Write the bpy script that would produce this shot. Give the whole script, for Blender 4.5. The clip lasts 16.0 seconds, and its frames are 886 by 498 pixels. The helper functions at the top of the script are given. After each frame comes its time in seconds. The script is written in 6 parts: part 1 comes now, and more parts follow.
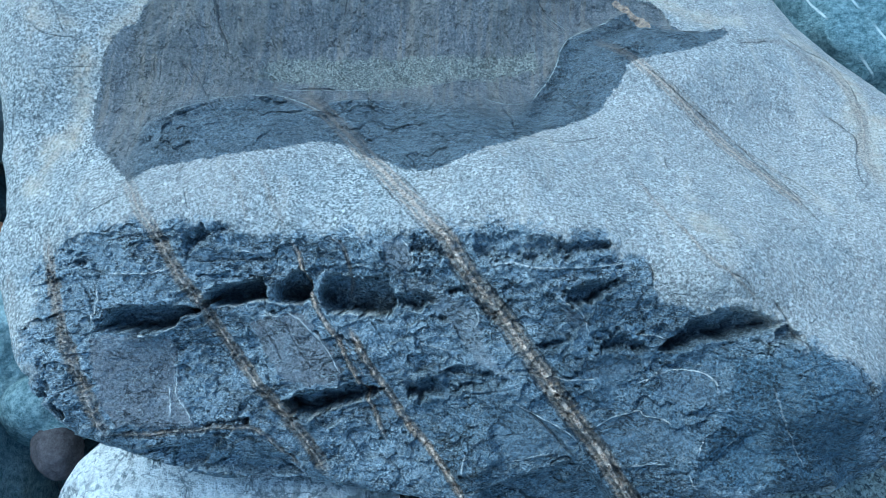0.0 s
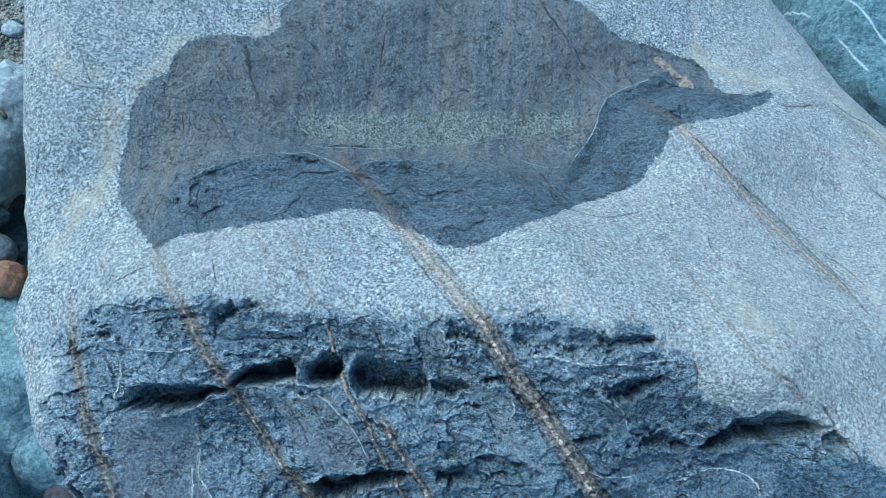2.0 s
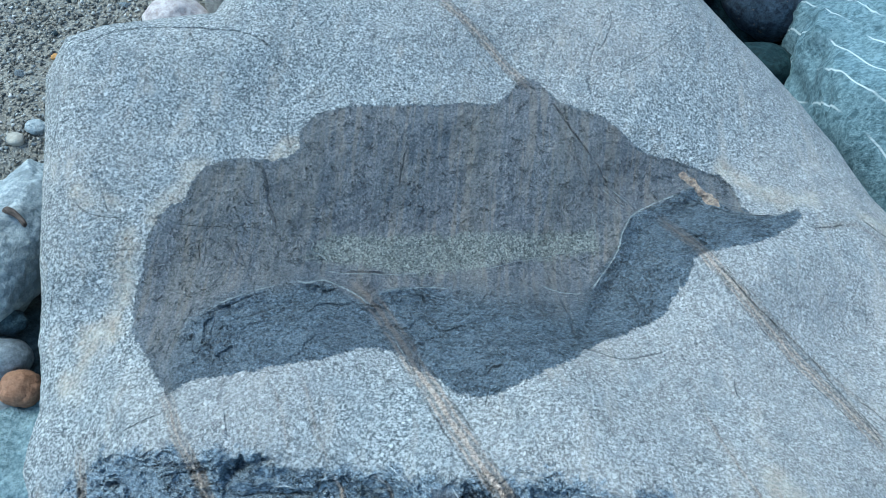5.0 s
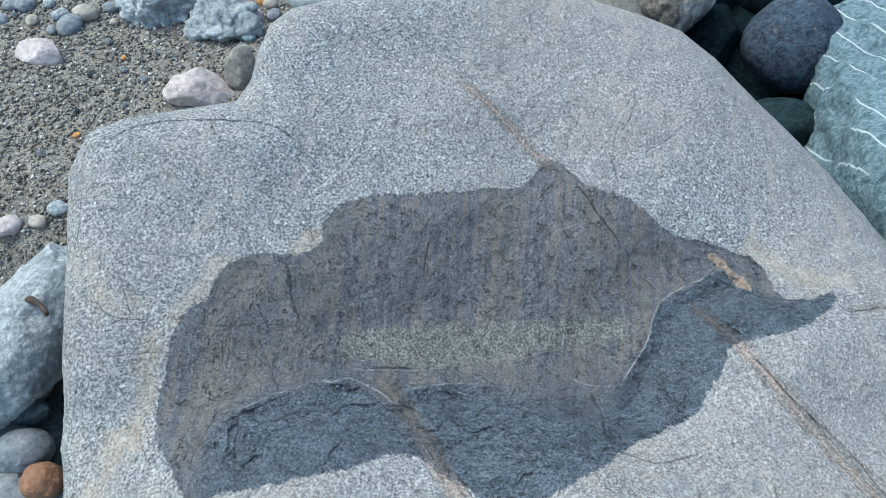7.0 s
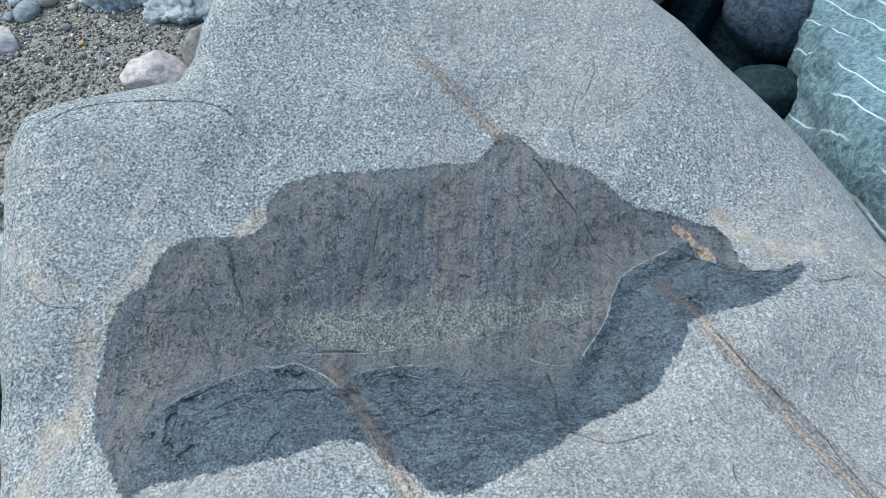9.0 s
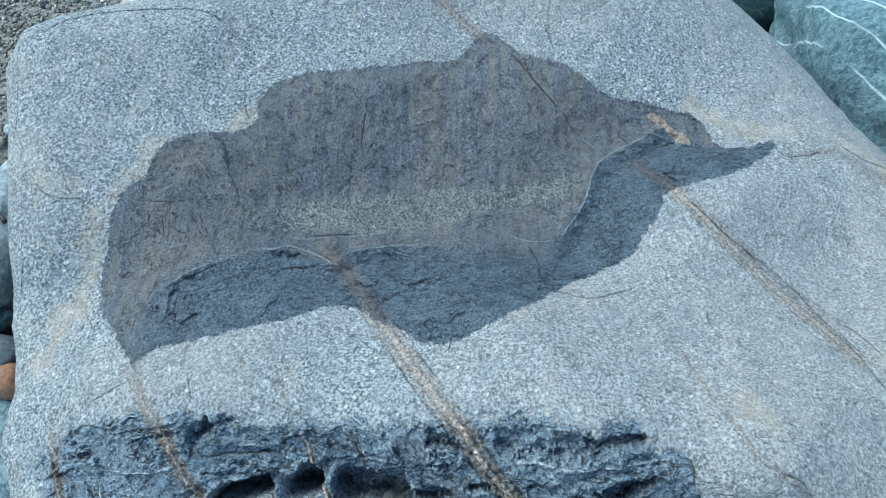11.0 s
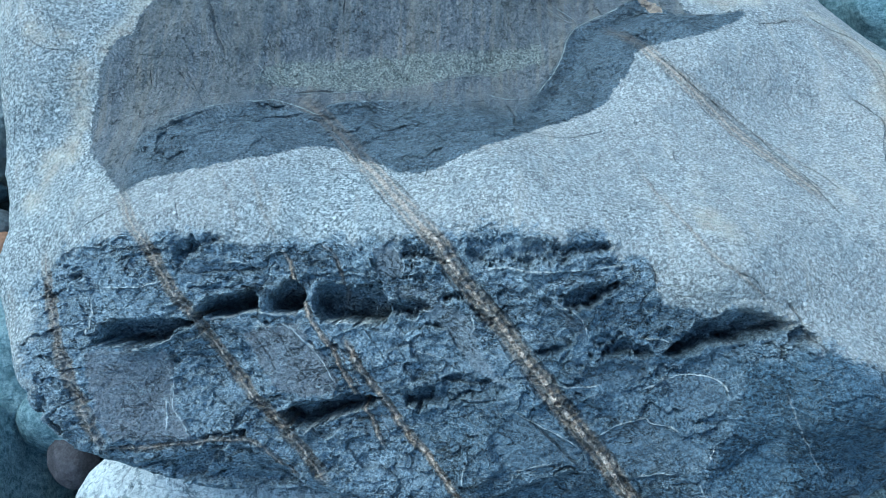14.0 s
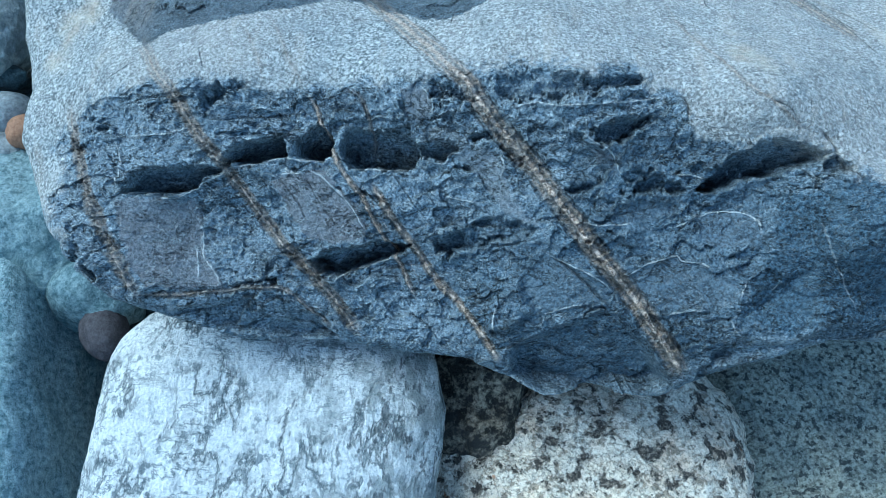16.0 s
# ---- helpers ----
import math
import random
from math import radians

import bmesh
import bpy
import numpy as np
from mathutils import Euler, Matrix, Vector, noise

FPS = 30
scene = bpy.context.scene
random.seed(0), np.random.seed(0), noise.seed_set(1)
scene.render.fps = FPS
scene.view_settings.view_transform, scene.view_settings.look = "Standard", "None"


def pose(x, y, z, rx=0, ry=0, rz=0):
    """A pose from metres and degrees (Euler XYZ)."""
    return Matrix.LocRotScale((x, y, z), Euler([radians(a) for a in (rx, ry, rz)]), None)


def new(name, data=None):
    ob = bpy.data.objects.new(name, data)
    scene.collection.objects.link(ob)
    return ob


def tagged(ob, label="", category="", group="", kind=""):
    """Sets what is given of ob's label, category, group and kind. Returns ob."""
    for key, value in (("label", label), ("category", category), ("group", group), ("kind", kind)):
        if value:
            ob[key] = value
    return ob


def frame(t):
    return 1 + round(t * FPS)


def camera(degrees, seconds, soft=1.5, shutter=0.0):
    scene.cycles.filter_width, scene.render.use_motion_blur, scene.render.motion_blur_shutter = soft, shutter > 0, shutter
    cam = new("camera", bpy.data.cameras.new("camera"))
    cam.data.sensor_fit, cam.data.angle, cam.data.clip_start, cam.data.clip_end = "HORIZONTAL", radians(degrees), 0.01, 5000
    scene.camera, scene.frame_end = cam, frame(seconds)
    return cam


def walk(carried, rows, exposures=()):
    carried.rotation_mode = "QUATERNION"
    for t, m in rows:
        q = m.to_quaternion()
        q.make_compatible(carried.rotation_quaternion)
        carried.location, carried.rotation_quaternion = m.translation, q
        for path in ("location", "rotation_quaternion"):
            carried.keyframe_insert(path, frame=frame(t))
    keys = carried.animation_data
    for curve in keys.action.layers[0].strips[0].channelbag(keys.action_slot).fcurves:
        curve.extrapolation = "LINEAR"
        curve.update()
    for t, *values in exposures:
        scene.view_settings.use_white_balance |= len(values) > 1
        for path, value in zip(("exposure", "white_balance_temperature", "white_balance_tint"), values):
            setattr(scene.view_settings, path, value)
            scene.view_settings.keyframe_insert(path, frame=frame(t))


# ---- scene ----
cam = camera(60.7, 16.0, 0.5)
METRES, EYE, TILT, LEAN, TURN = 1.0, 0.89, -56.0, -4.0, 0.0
ROWS = [
    (0.0, 0.0, 0.0, 0.0, 0.0, 0.0, -0.0),
    (0.5, -0.0103, -0.0013, 0.0315, -0.1, -0.3, -0.31),
    (1.0, -0.0242, 0.0154, 0.0542, -0.11, -0.48, -0.98),
    (1.5, -0.026, 0.0224, 0.0826, 0.21, -0.82, -1.47),
    (2.0, -0.0394, 0.0307, 0.1038, 0.22, -1.03, -2.1),
    (2.5, -0.0507, 0.0319, 0.1169, 0.37, -1.14, -2.71),
    (3.0, -0.0516, 0.0442, 0.1389, 0.75, -1.27, -3.06),
    (3.5, -0.0287, 0.0397, 0.1556, 0.95, -1.16, -3.1),
    (4.0, -0.0378, 0.0432, 0.1751, 1.13, -0.89, -3.12),
    (4.5, -0.0392, 0.0486, 0.2111, 1.5, -0.39, -3.11),
    (7.0, -0.0598, 0.0664, 0.3374, 2.98, 1.81, -2.23),
    (7.5, -0.0451, 0.0862, 0.3467, 3.24, 1.42, -2.05),
    (8.0, -0.0374, 0.0938, 0.3614, 3.39, 1.33, -1.78),
    (8.5, -0.0079, 0.1017, 0.3526, 3.66, 0.86, -1.36),
    (11.0, 0.0419, 0.0639, 0.1871, 4.18, 0.41, 1.55),
    (11.5, 0.034, 0.0504, 0.1512, 4.17, 0.27, 1.48),
    (12.0, 0.0274, 0.0384, 0.1198, 4.11, 0.27, 1.37),
    (12.5, 0.0113, 0.0136, 0.091, 3.83, 0.47, 1.1),
    (13.0, 0.0063, -0.0067, 0.063, 3.67, 0.47, 0.91),
    (13.5, 0.0497, 0.009, 0.0314, 3.69, 0.11, 1.15),
    (14.0, 0.06, 0.0274, 0.0157, 3.75, -0.74, 1.54),
    (14.5, 0.0557, 0.0287, -0.0303, 3.9, -2.17, 1.71),
    (15.0, 0.047, 0.0303, -0.0728, 4.08, -3.66, 2.01),
    (15.5, 0.0492, 0.0301, -0.0796, 4.27, -3.86, 2.26),
    (16.0, 0.0356, 0.0255, -0.1026, 4.46, -4.1, 2.36),
]
EXPOSURES = [
    (0.0, 0.96, 4850, -14), (2.0, 0.96, 5000, -14), (3.5, 0.96, 5180, -13), (4.5, 0.96, 5230, -12), (5.7, 0.96, 5800, -5), (7.0, 0.96, 6250, -1), (8.5, 0.96, 6250, -1),
    (9.8, 0.96, 5950, -5), (11.0, 0.96, 5600, -10), (12.5, 0.96, 5180, -13), (14.0, 0.96, 5050, -14), (16.0, 0.96, 5000, -14),
]
walk(cam, [(t, pose(0, 0, EYE, TILT, LEAN, TURN) @ pose(METRES * x, METRES * y, METRES * z, 90 + pitch, roll, yaw)) for t, x, y, z, yaw, pitch, roll in ROWS], EXPOSURES)

# ---- light: open shade under a bright overcast sky ----
SUN_UP, SUN_TURN = 57.0, -68.0
world = bpy.data.worlds.new("world")
scene.world = world
world.use_nodes = True
sky = world.node_tree.nodes.new("ShaderNodeTexSky")
sky.sky_type, sky.sun_disc = "NISHITA", False
sky.sun_elevation, sky.sun_rotation = radians(SUN_UP), radians(SUN_TURN)
sky.dust_density, sky.ozone_density = 2.0, 1.0
background = world.node_tree.nodes["Background"]
background.inputs["Strength"].default_value = 0.15
world.node_tree.links.new(sky.outputs[0], background.inputs["Color"])
sun = new("sun", bpy.data.lights.new("sun", "SUN"))
sun.data.energy, sun.data.angle, sun.data.color = 1.5, radians(40), (1.0, 0.97, 0.93)
sun.rotation_euler = (radians(90 - SUN_UP), 0, radians(180 - SUN_TURN))


# ---- noise on arrays ----
def hashed(i, j, k, seed):
    n = (i.astype(np.int64) * 374761393 + j.astype(np.int64) * 668265263 + k.astype(np.int64) * 1274126177 + seed * 974634541) & 0xFFFFFFFF
    n = ((n ^ (n >> 13)) * 1274126177) & 0xFFFFFFFF
    n = ((n ^ (n >> 16)) * 2246822519) & 0xFFFFFFFF
    return ((n ^ (n >> 15)) & 0xFFFF) / 65535.0


def smooth_noise(p, seed=0):
    """Value noise, -1 to 1, at the rows of p."""
    f = np.floor(p)
    w = p - f
    w = w * w * w * (w * (w * 6 - 15) + 10)
    f = f.astype(np.int64)
    out = 0.0
    for a in (0, 1):
        for b in (0, 1):
            for c in (0, 1):
                k = (w[:, 0] if a else 1 - w[:, 0]) * (w[:, 1] if b else 1 - w[:, 1]) * (w[:, 2] if c else 1 - w[:, 2])
                out = out + k * hashed(f[:, 0] + a, f[:, 1] + b, f[:, 2] + c, seed)
    return out * 2 - 1


def fbm(p, octaves=4, seed=0, gain=0.5):
    out, amp = 0.0, 1.0
    for o in range(octaves):
        out = out + amp * smooth_noise(p * 2.0**o + 17.3 * o, seed + o)
        amp *= gain
    return out


def facets(p, seed=0, tilt=1.0):
    """Broken facets over the plane: every cell has a level and a slope of its own."""
    f = np.floor(p).astype(np.int64)
    zero = np.zeros(len(p), np.int64)
    near, level = np.full(len(p), 9.0), np.zeros(len(p))
    for a in (-1, 0, 1):
        for b in (-1, 0, 1):
            i, j = f[:, 0] + a, f[:, 1] + b
            dx, dy = p[:, 0] - i - hashed(i, j, zero, seed), p[:, 1] - j - hashed(i, j, zero + 1, seed)
            dist = dx * dx + dy * dy
            closer = dist < near
            value = hashed(i, j, zero + 2, seed) * 2 - 1 + tilt * (dx * (hashed(i, j, zero + 3, seed) * 2 - 1) + dy * (hashed(i, j, zero + 4, seed) * 2 - 1))
            near, level = np.where(closer, dist, near), np.where(closer, value, level)
    return level


def step(lo, hi, x):
    x = np.clip((x - lo) / (hi - lo), 0, 1)
    return x * x * (3 - 2 * x)


def line_distance(u, v, line, closed=False):
    best = np.full(u.shape, 9.0)
    pts = list(line) + ([line[0]] if closed else [])
    for (a, b), (c, e) in zip(pts, pts[1:]):
        dx, dy = c - a, e - b
        k = np.clip(((u - a) * dx + (v - b) * dy) / (dx * dx + dy * dy + 1e-12), 0, 1)
        best = np.minimum(best, np.hypot(u - a - k * dx, v - b - k * dy))
    return best


def inside_distance(u, v, ring):
    """Distance to the ring, above zero inside it."""
    odd = np.zeros(u.shape, bool)
    for (a, b), (c, e) in zip(ring, ring[1:] + ring[:1]):
        if b != e:
            odd ^= ((v > b) != (v > e)) & (u < a + (v - b) * (c - a) / (e - b))
    return np.where(odd, 1, -1) * line_distance(u, v, ring, True)


# ---- node helpers ----
class Nodes:
    """A short way to write node trees."""

    def __init__(self, name):
        self.mat = bpy.data.materials.new(name)
        self.mat.use_nodes = True
        self.tree = self.mat.node_tree
        self.out = self.tree.nodes["Principled BSDF"]
        self.co = self.add("ShaderNodeTexCoord").outputs["Object"]

    def add(self, kind, **props):
        n = self.tree.nodes.new(kind)
        for key, value in props.items():
            setattr(n, key, value)
        return n

    def put(self, socket, value):
        if isinstance(value, bpy.types.NodeSocket):
            self.tree.links.new(value, socket)
        elif isinstance(value, tuple) and len(value) == 3 and socket.type == "RGBA":
            socket.default_value = (*value, 1)
        else:
            socket.default_value = value

    def stretched(self, size=(1, 1, 1), turn=(0, 0, 0), shift=(0, 0, 0)):
        n = self.add("ShaderNodeMapping")
        self.put(n.inputs["Vector"], self.co)
        n.inputs["Scale"].default_value = size
        n.inputs["Rotation"].default_value = [radians(a) for a in turn]
        n.inputs["Location"].default_value = shift
        return n.outputs[0]

    def noise(self, scale, detail=3.0, rough=0.55, co=None, warp=0.0):
        n = self.add("ShaderNodeTexNoise")
        self.put(n.inputs["Vector"], co or self.co)
        for key, value in (("Scale", scale), ("Detail", detail), ("Roughness", rough), ("Distortion", warp)):
            n.inputs[key].default_value = value
        return n.outputs["Fac"]

    def cells(self, scale, co=None, feature="F1", out="Distance"):
        n = self.add("ShaderNodeTexVoronoi", feature=feature)
        self.put(n.inputs["Vector"], co or self.co)
        n.inputs["Scale"].default_value = scale
        return n.outputs[out]

    def ramp(self, value, lo, hi, a=0.0, b=1.0):
        n = self.add("ShaderNodeMapRange")
        for key, v in (("Value", value), ("From Min", lo), ("From Max", hi), ("To Min", a), ("To Max", b)):
            self.put(n.inputs[key], v)
        return n.outputs[0]

    def math(self, op, a, b=0.0):
        n = self.add("ShaderNodeMath", operation=op)
        self.put(n.inputs[0], a)
        self.put(n.inputs[1], b)
        return n.outputs[0]

    def mix(self, fac, a, b, blend="MIX"):
        n = self.add("ShaderNodeMix", data_type="RGBA", blend_type=blend)
        self.put(n.inputs[0], fac)
        self.put(n.inputs[6], a)
        self.put(n.inputs[7], b)
        return n.outputs[2]

    def attr(self, name):
        n = self.add("ShaderNodeAttribute")
        n.attribute_name = name
        return n.outputs["Fac"]

    def bump(self, height, strength, distance, normal=None):
        n = self.add("ShaderNodeBump")
        self.put(n.inputs["Height"], height)
        n.inputs["Strength"].default_value, n.inputs["Distance"].default_value = strength, distance
        if normal:
            self.put(n.inputs["Normal"], normal)
        return n.outputs[0]

    def done(self, colour, roughness, normal=None, specular=0.4):
        self.put(self.out.inputs["Base Color"], colour)
        self.put(self.out.inputs["Roughness"], roughness)
        self.put(self.out.inputs["Specular IOR Level"], specular)
        if normal:
            self.put(self.out.inputs["Normal"], normal)
        return self.mat


def boulder_material():
    m = Nodes("banded_grey_rock")
    grain = m.noise(330, 3, 0.62)
    fine = m.noise(850, 3, 0.6)
    patch = m.noise(9, 4, 0.6)
    broad = m.noise(2.6, 3, 0.5)
    streak = m.noise(60, 4, 0.6, m.stretched((1.0, 0.16, 1.0), (0, 0, 28)))
    grit = m.math("ADD", m.math("MULTIPLY", grain, 0.7), m.math("MULTIPLY", fine, 0.3))

    def shaken(value, *wobbles):
        """A distance in millimetres, made uneven by noises of (scale, reach)."""
        for scale, reach in wobbles:
            value = m.math("ADD", value, m.math("MULTIPLY", m.math("SUBTRACT", m.noise(scale, 3, 0.6), 0.5), reach))
        return value

    def winding(size, width, co, detail=4):
        """Thin winding lines."""
        return m.ramp(m.math("ABSOLUTE", m.math("SUBTRACT", m.noise(size, detail, 0.62, co, 0.3), 0.5)), 0.0, width, 1.0, 0.0)

    def line(name, reach, inner=0.3):
        d = m.math("ABSOLUTE", shaken(m.attr(name + "_d"), (260, reach)))
        return m.math("MULTIPLY", m.ramp(d, 1.0, inner), m.attr(name + "_s"))

    lip_at = m.ramp(m.attr("tan"), 0.955, 0.99)
    wet = m.math("MULTIPLY", m.ramp(shaken(m.attr("wet_d"), (130, 9), (420, 6)), -0.5, 0.7), m.ramp(lip_at, 0, 1, 1, 0.25))
    fresh_at = m.ramp(shaken(m.attr("fresh_d"), (45, 45), (170, 30)), -6.0, 7.0)
    basin = m.attr("basin")
    crack = m.math("MULTIPLY", line("crack", 2.2), m.ramp(m.noise(90, 3), 0.36, 0.52, 0.35, 1.0))
    chip = m.math("MULTIPLY", line("chip", 2.6), m.ramp(m.noise(140, 3), 0.36, 0.5, 0.45, 1.0))
    # hairline cracks
    hair = m.cells(13, m.mix(0.12, m.co, m.add("ShaderNodeTexNoise").outputs["Color"]), "DISTANCE_TO_EDGE")
    hair = m.math("MULTIPLY", m.ramp(hair, 0.010, 0.0), m.ramp(m.noise(11, 2), 0.48, 0.6, 0, 0.6))
    split = m.cells(30, m.mix(0.06, m.stretched((0.55, 1.0, 1.6), (0, 0, -8)), m.add("ShaderNodeTexNoise").outputs["Color"]), "DISTANCE_TO_EDGE")
    split = m.math("MULTIPLY", m.ramp(split, 0.035, 0.0), m.ramp(m.noise(16, 3), 0.55, 0.66))
    # short dark strokes
    strokes = m.math("MULTIPLY", winding(75, 0.022, m.stretched((0.5, 1.0, 1.0), (0, 0, 24), (0.9, 2.1, 0.4)), 2), m.ramp(m.noise(42, 3), 0.5, 0.62))
    upright = m.math("MULTIPLY", winding(80, 0.02, m.stretched((1.0, 0.7, 0.7), (0, 0, -20), (2.9, 0.1, 1.4)), 2), m.ramp(m.noise(34, 3), 0.52, 0.62))
    strokes = m.math("MAXIMUM", strokes, upright)
    # weathered, dry skin
    dry = m.mix(m.ramp(grit, 0.42, 0.585), (0.1, 0.115, 0.122), (0.475, 0.485, 0.482))
    dry = m.mix(m.ramp(m.cells(330, out="Color"), 0.78, 0.88, 0, 0.62), dry, (0.72, 0.73, 0.73))
    dry = m.mix(m.ramp(m.cells(320, m.stretched((1, 1, 1), (0, 0, 0), (3.1, 0.7, 2.2)), out="Color"), 0.79, 0.88, 0, 0.75), dry, (0.055, 0.065, 0.075))
    dry = m.mix(m.ramp(patch, 0.5, 0.8, 0, 0.3), dry, (0.44, 0.4, 0.35))
    dry = m.mix(m.ramp(broad, 0.4, 0.62, 0, 0.35), dry, (0.38, 0.335, 0.305))
    dry = m.mix(m.ramp(m.noise(26, 4, 0.65), 0.48, 0.7, 0, 0.45), dry, (0.2, 0.225, 0.24))
    dry = m.mix(m.ramp(m.noise(40, 3, 0.6, m.stretched((1.0, 0.12, 1.0), (0, 0, 42))), 0.56, 0.7, 0, 0.35), dry, (0.47, 0.41, 0.35))
    dry = m.mix(m.math("MULTIPLY", strokes, 0.6), dry, (0.075, 0.082, 0.09))
    dry = m.mix(m.math("MULTIPLY", hair, 0.75), dry, (0.08, 0.082, 0.085))
    laid = m.stretched((0.55, 1.0, 1.0), (0, 0, 12))
    pale_lines = m.math("MULTIPLY", winding(58, 0.022, laid), m.ramp(m.noise(24, 3), 0.46, 0.6))
    dark_lines = m.math("MULTIPLY", winding(85, 0.03, m.stretched((0.5, 1.0, 1.0), (0, 0, 16), (1.7, 0.4, 2.3))), m.ramp(m.noise(19, 3), 0.44, 0.58))
    # fresh, broken rock; the face's slope shading and sky blue are partly in its colour
    fresh = m.mix(m.ramp(grit, 0.38, 0.63), (0.052, 0.07, 0.092), (0.265, 0.328, 0.388))
    fresh = m.mix(m.ramp(streak, 0.52, 0.7, 0, 0.4), fresh, (0.3, 0.35, 0.395))
    fresh = m.mix(m.ramp(patch, 0.55, 0.75, 0, 0.35), fresh, (0.08, 0.1, 0.115))
    plane = m.mix(m.ramp(grit, 0.38, 0.64), (0.095, 0.092, 0.1), (0.21, 0.203, 0.216))
    plane = m.mix(m.attr("part_t"), plane, m.mix(m.ramp(grit, 0.38, 0.64), (0.11, 0.13, 0.15), (0.27, 0.31, 0.35)))
    plane = m.mix(m.ramp(m.cells(300, out="Color"), 0.86, 0.94, 0, 0.6), plane, (0.4, 0.41, 0.42))
    plane = m.mix(m.math("MULTIPLY", strokes, 0.35), plane, (0.05, 0.05, 0.055))
    parted = m.ramp(shaken(m.attr("part_d"), (70, 16), (260, 8)), -1.5, 2.0)
    fresh = m.mix(m.math("MULTIPLY", parted, m.ramp(patch, 0.3, 0.6, 0.45, 0.9)), fresh, plane)
    worn = m.add("ShaderNodeNewGeometry").outputs["Pointiness"]
    fresh = m.mix(m.ramp(worn, 0.52, 0.58, 0, 0.55), fresh, (0.45, 0.48, 0.5))
    fresh = m.mix(m.math("MULTIPLY", split, 0.8), fresh, (0.025, 0.03, 0.036))
    # bluer rock, with the dimness of facets leaning away put into its colour
    blue = m.mix(m.ramp(grit, 0.41, 0.6), (0.014, 0.028, 0.046), (0.085, 0.138, 0.195))
    blue = m.mix(m.ramp(m.noise(34, 4, 0.6, m.stretched((1.0, 0.3, 0.3), (0, 0, 20))), 0.5, 0.66, 0, 0.5), blue, (0.12, 0.172, 0.222))
    fresh = m.mix(m.math("MULTIPLY", m.attr("blue_shade"), 0.92), fresh, blue)
    fresh = m.mix(m.math("MULTIPLY", dark_lines, 0.75), fresh, (0.022, 0.03, 0.038))
    bare = m.ramp(m.attr("blue_shade"), 0, 1, 1.0, 0.3)
    fresh = m.mix(m.math("MULTIPLY", pale_lines, m.math("MULTIPLY", bare, 0.65)), fresh, (0.48, 0.53, 0.56))
    wires = m.math("MULTIPLY", winding(125, 0.035, m.stretched((0.6, 1.0, 1.0), (0, 0, 30), (0.5, 1.1, 0.2)), 2), m.ramp(m.noise(32, 3), 0.4, 0.54, 0.1, 1.0))
    fresh = m.mix(m.math("MULTIPLY", wires, m.math("MULTIPLY", m.ramp(parted, 0, 1, 0.7, 0.25), bare)), fresh, (0.47, 0.53, 0.57))
    fresh = m.mix(chip, fresh, (0.58, 0.6, 0.61))
    colour = m.mix(fresh_at, dry, fresh)
    # tan iron staining
    cream = m.mix(m.ramp(m.noise(60, 4, 0.65), 0.4, 0.6), (0.4, 0.3, 0.205), (0.54, 0.48, 0.39))
    ochre = m.mix(m.ramp(m.noise(170, 4, 0.65), 0.4, 0.6), (0.22, 0.115, 0.055), (0.55, 0.37, 0.22))
    stained = m.mix(lip_at, cream, ochre)
    colour = m.mix(m.math("MULTIPLY", m.attr("tan"), m.ramp(grain, 0.36, 0.6, 0.4, 0.85)), colour, stained)
    # veins: rusty fringe, strands, pale core
    vein_d, vein_w, vein_c, vein_s = m.attr("vein_d"), m.attr("vein_w"), m.attr("vein_c"), m.attr("vein_s")
    off = m.math("ABSOLUTE", shaken(vein_d, (90, 5), (300, 4)))
    share = m.math("DIVIDE", off, vein_w)
    fringe = m.math("MULTIPLY", m.ramp(share, 1.0, 0.6), m.attr("vein_r"))
    edge = m.math("ABSOLUTE", m.math("SUBTRACT", m.math("DIVIDE", m.math("ABSOLUTE", shaken(vein_d, (60, 6))), vein_w), 0.62))
    strand = m.math("MULTIPLY", m.math("MULTIPLY", m.ramp(edge, 0.16, 0.05), m.ramp(m.noise(45, 3), 0.42, 0.54)), m.math("MULTIPLY", vein_s, m.ramp(vein_w, 5.0, 8.0)))
    inner = m.math("ABSOLUTE", shaken(vein_d, (110, 4), (420, 3)))
    core_at = m.math("MULTIPLY", m.ramp(m.math("DIVIDE", inner, vein_c), 1.25, 0.55), vein_s)
    core_at = m.math("MAXIMUM", m.math("MULTIPLY", core_at, m.ramp(m.noise(70, 3), 0.34, 0.46, 0.45, 1.0)), m.math("MULTIPLY", strand, m.ramp(fresh_at, 0, 1, 0.75, 0.3)))
    seam_at = m.math("ABSOLUTE", m.math("SUBTRACT", m.math("DIVIDE", m.math("ABSOLUTE", shaken(vein_d, (80, 5))), vein_w), 0.93))
    seam = m.math("MULTIPLY", m.math("MULTIPLY", m.ramp(seam_at, 0.13, 0.03), m.ramp(m.noise(38, 3), 0.44, 0.56)), m.attr("vein_m"))
    rust = m.mix(m.ramp(grit, 0.4, 0.62), (0.08, 0.06, 0.045), (0.29, 0.225, 0.165))
    bleached = m.mix(m.ramp(grit, 0.4, 0.62), (0.1, 0.09, 0.083), (0.33, 0.3, 0.27))
    rust = m.mix(fresh_at, bleached, rust)
    colour = m.mix(m.math("MULTIPLY", fringe, m.ramp(m.noise(120, 4, 0.7), 0.3, 0.6, 0.45, 0.95)), colour, rust)
    core = m.mix(m.ramp(m.noise(190, 4, 0.65), 0.4, 0.6), (0.27, 0.2, 0.155), (0.74, 0.61, 0.51))
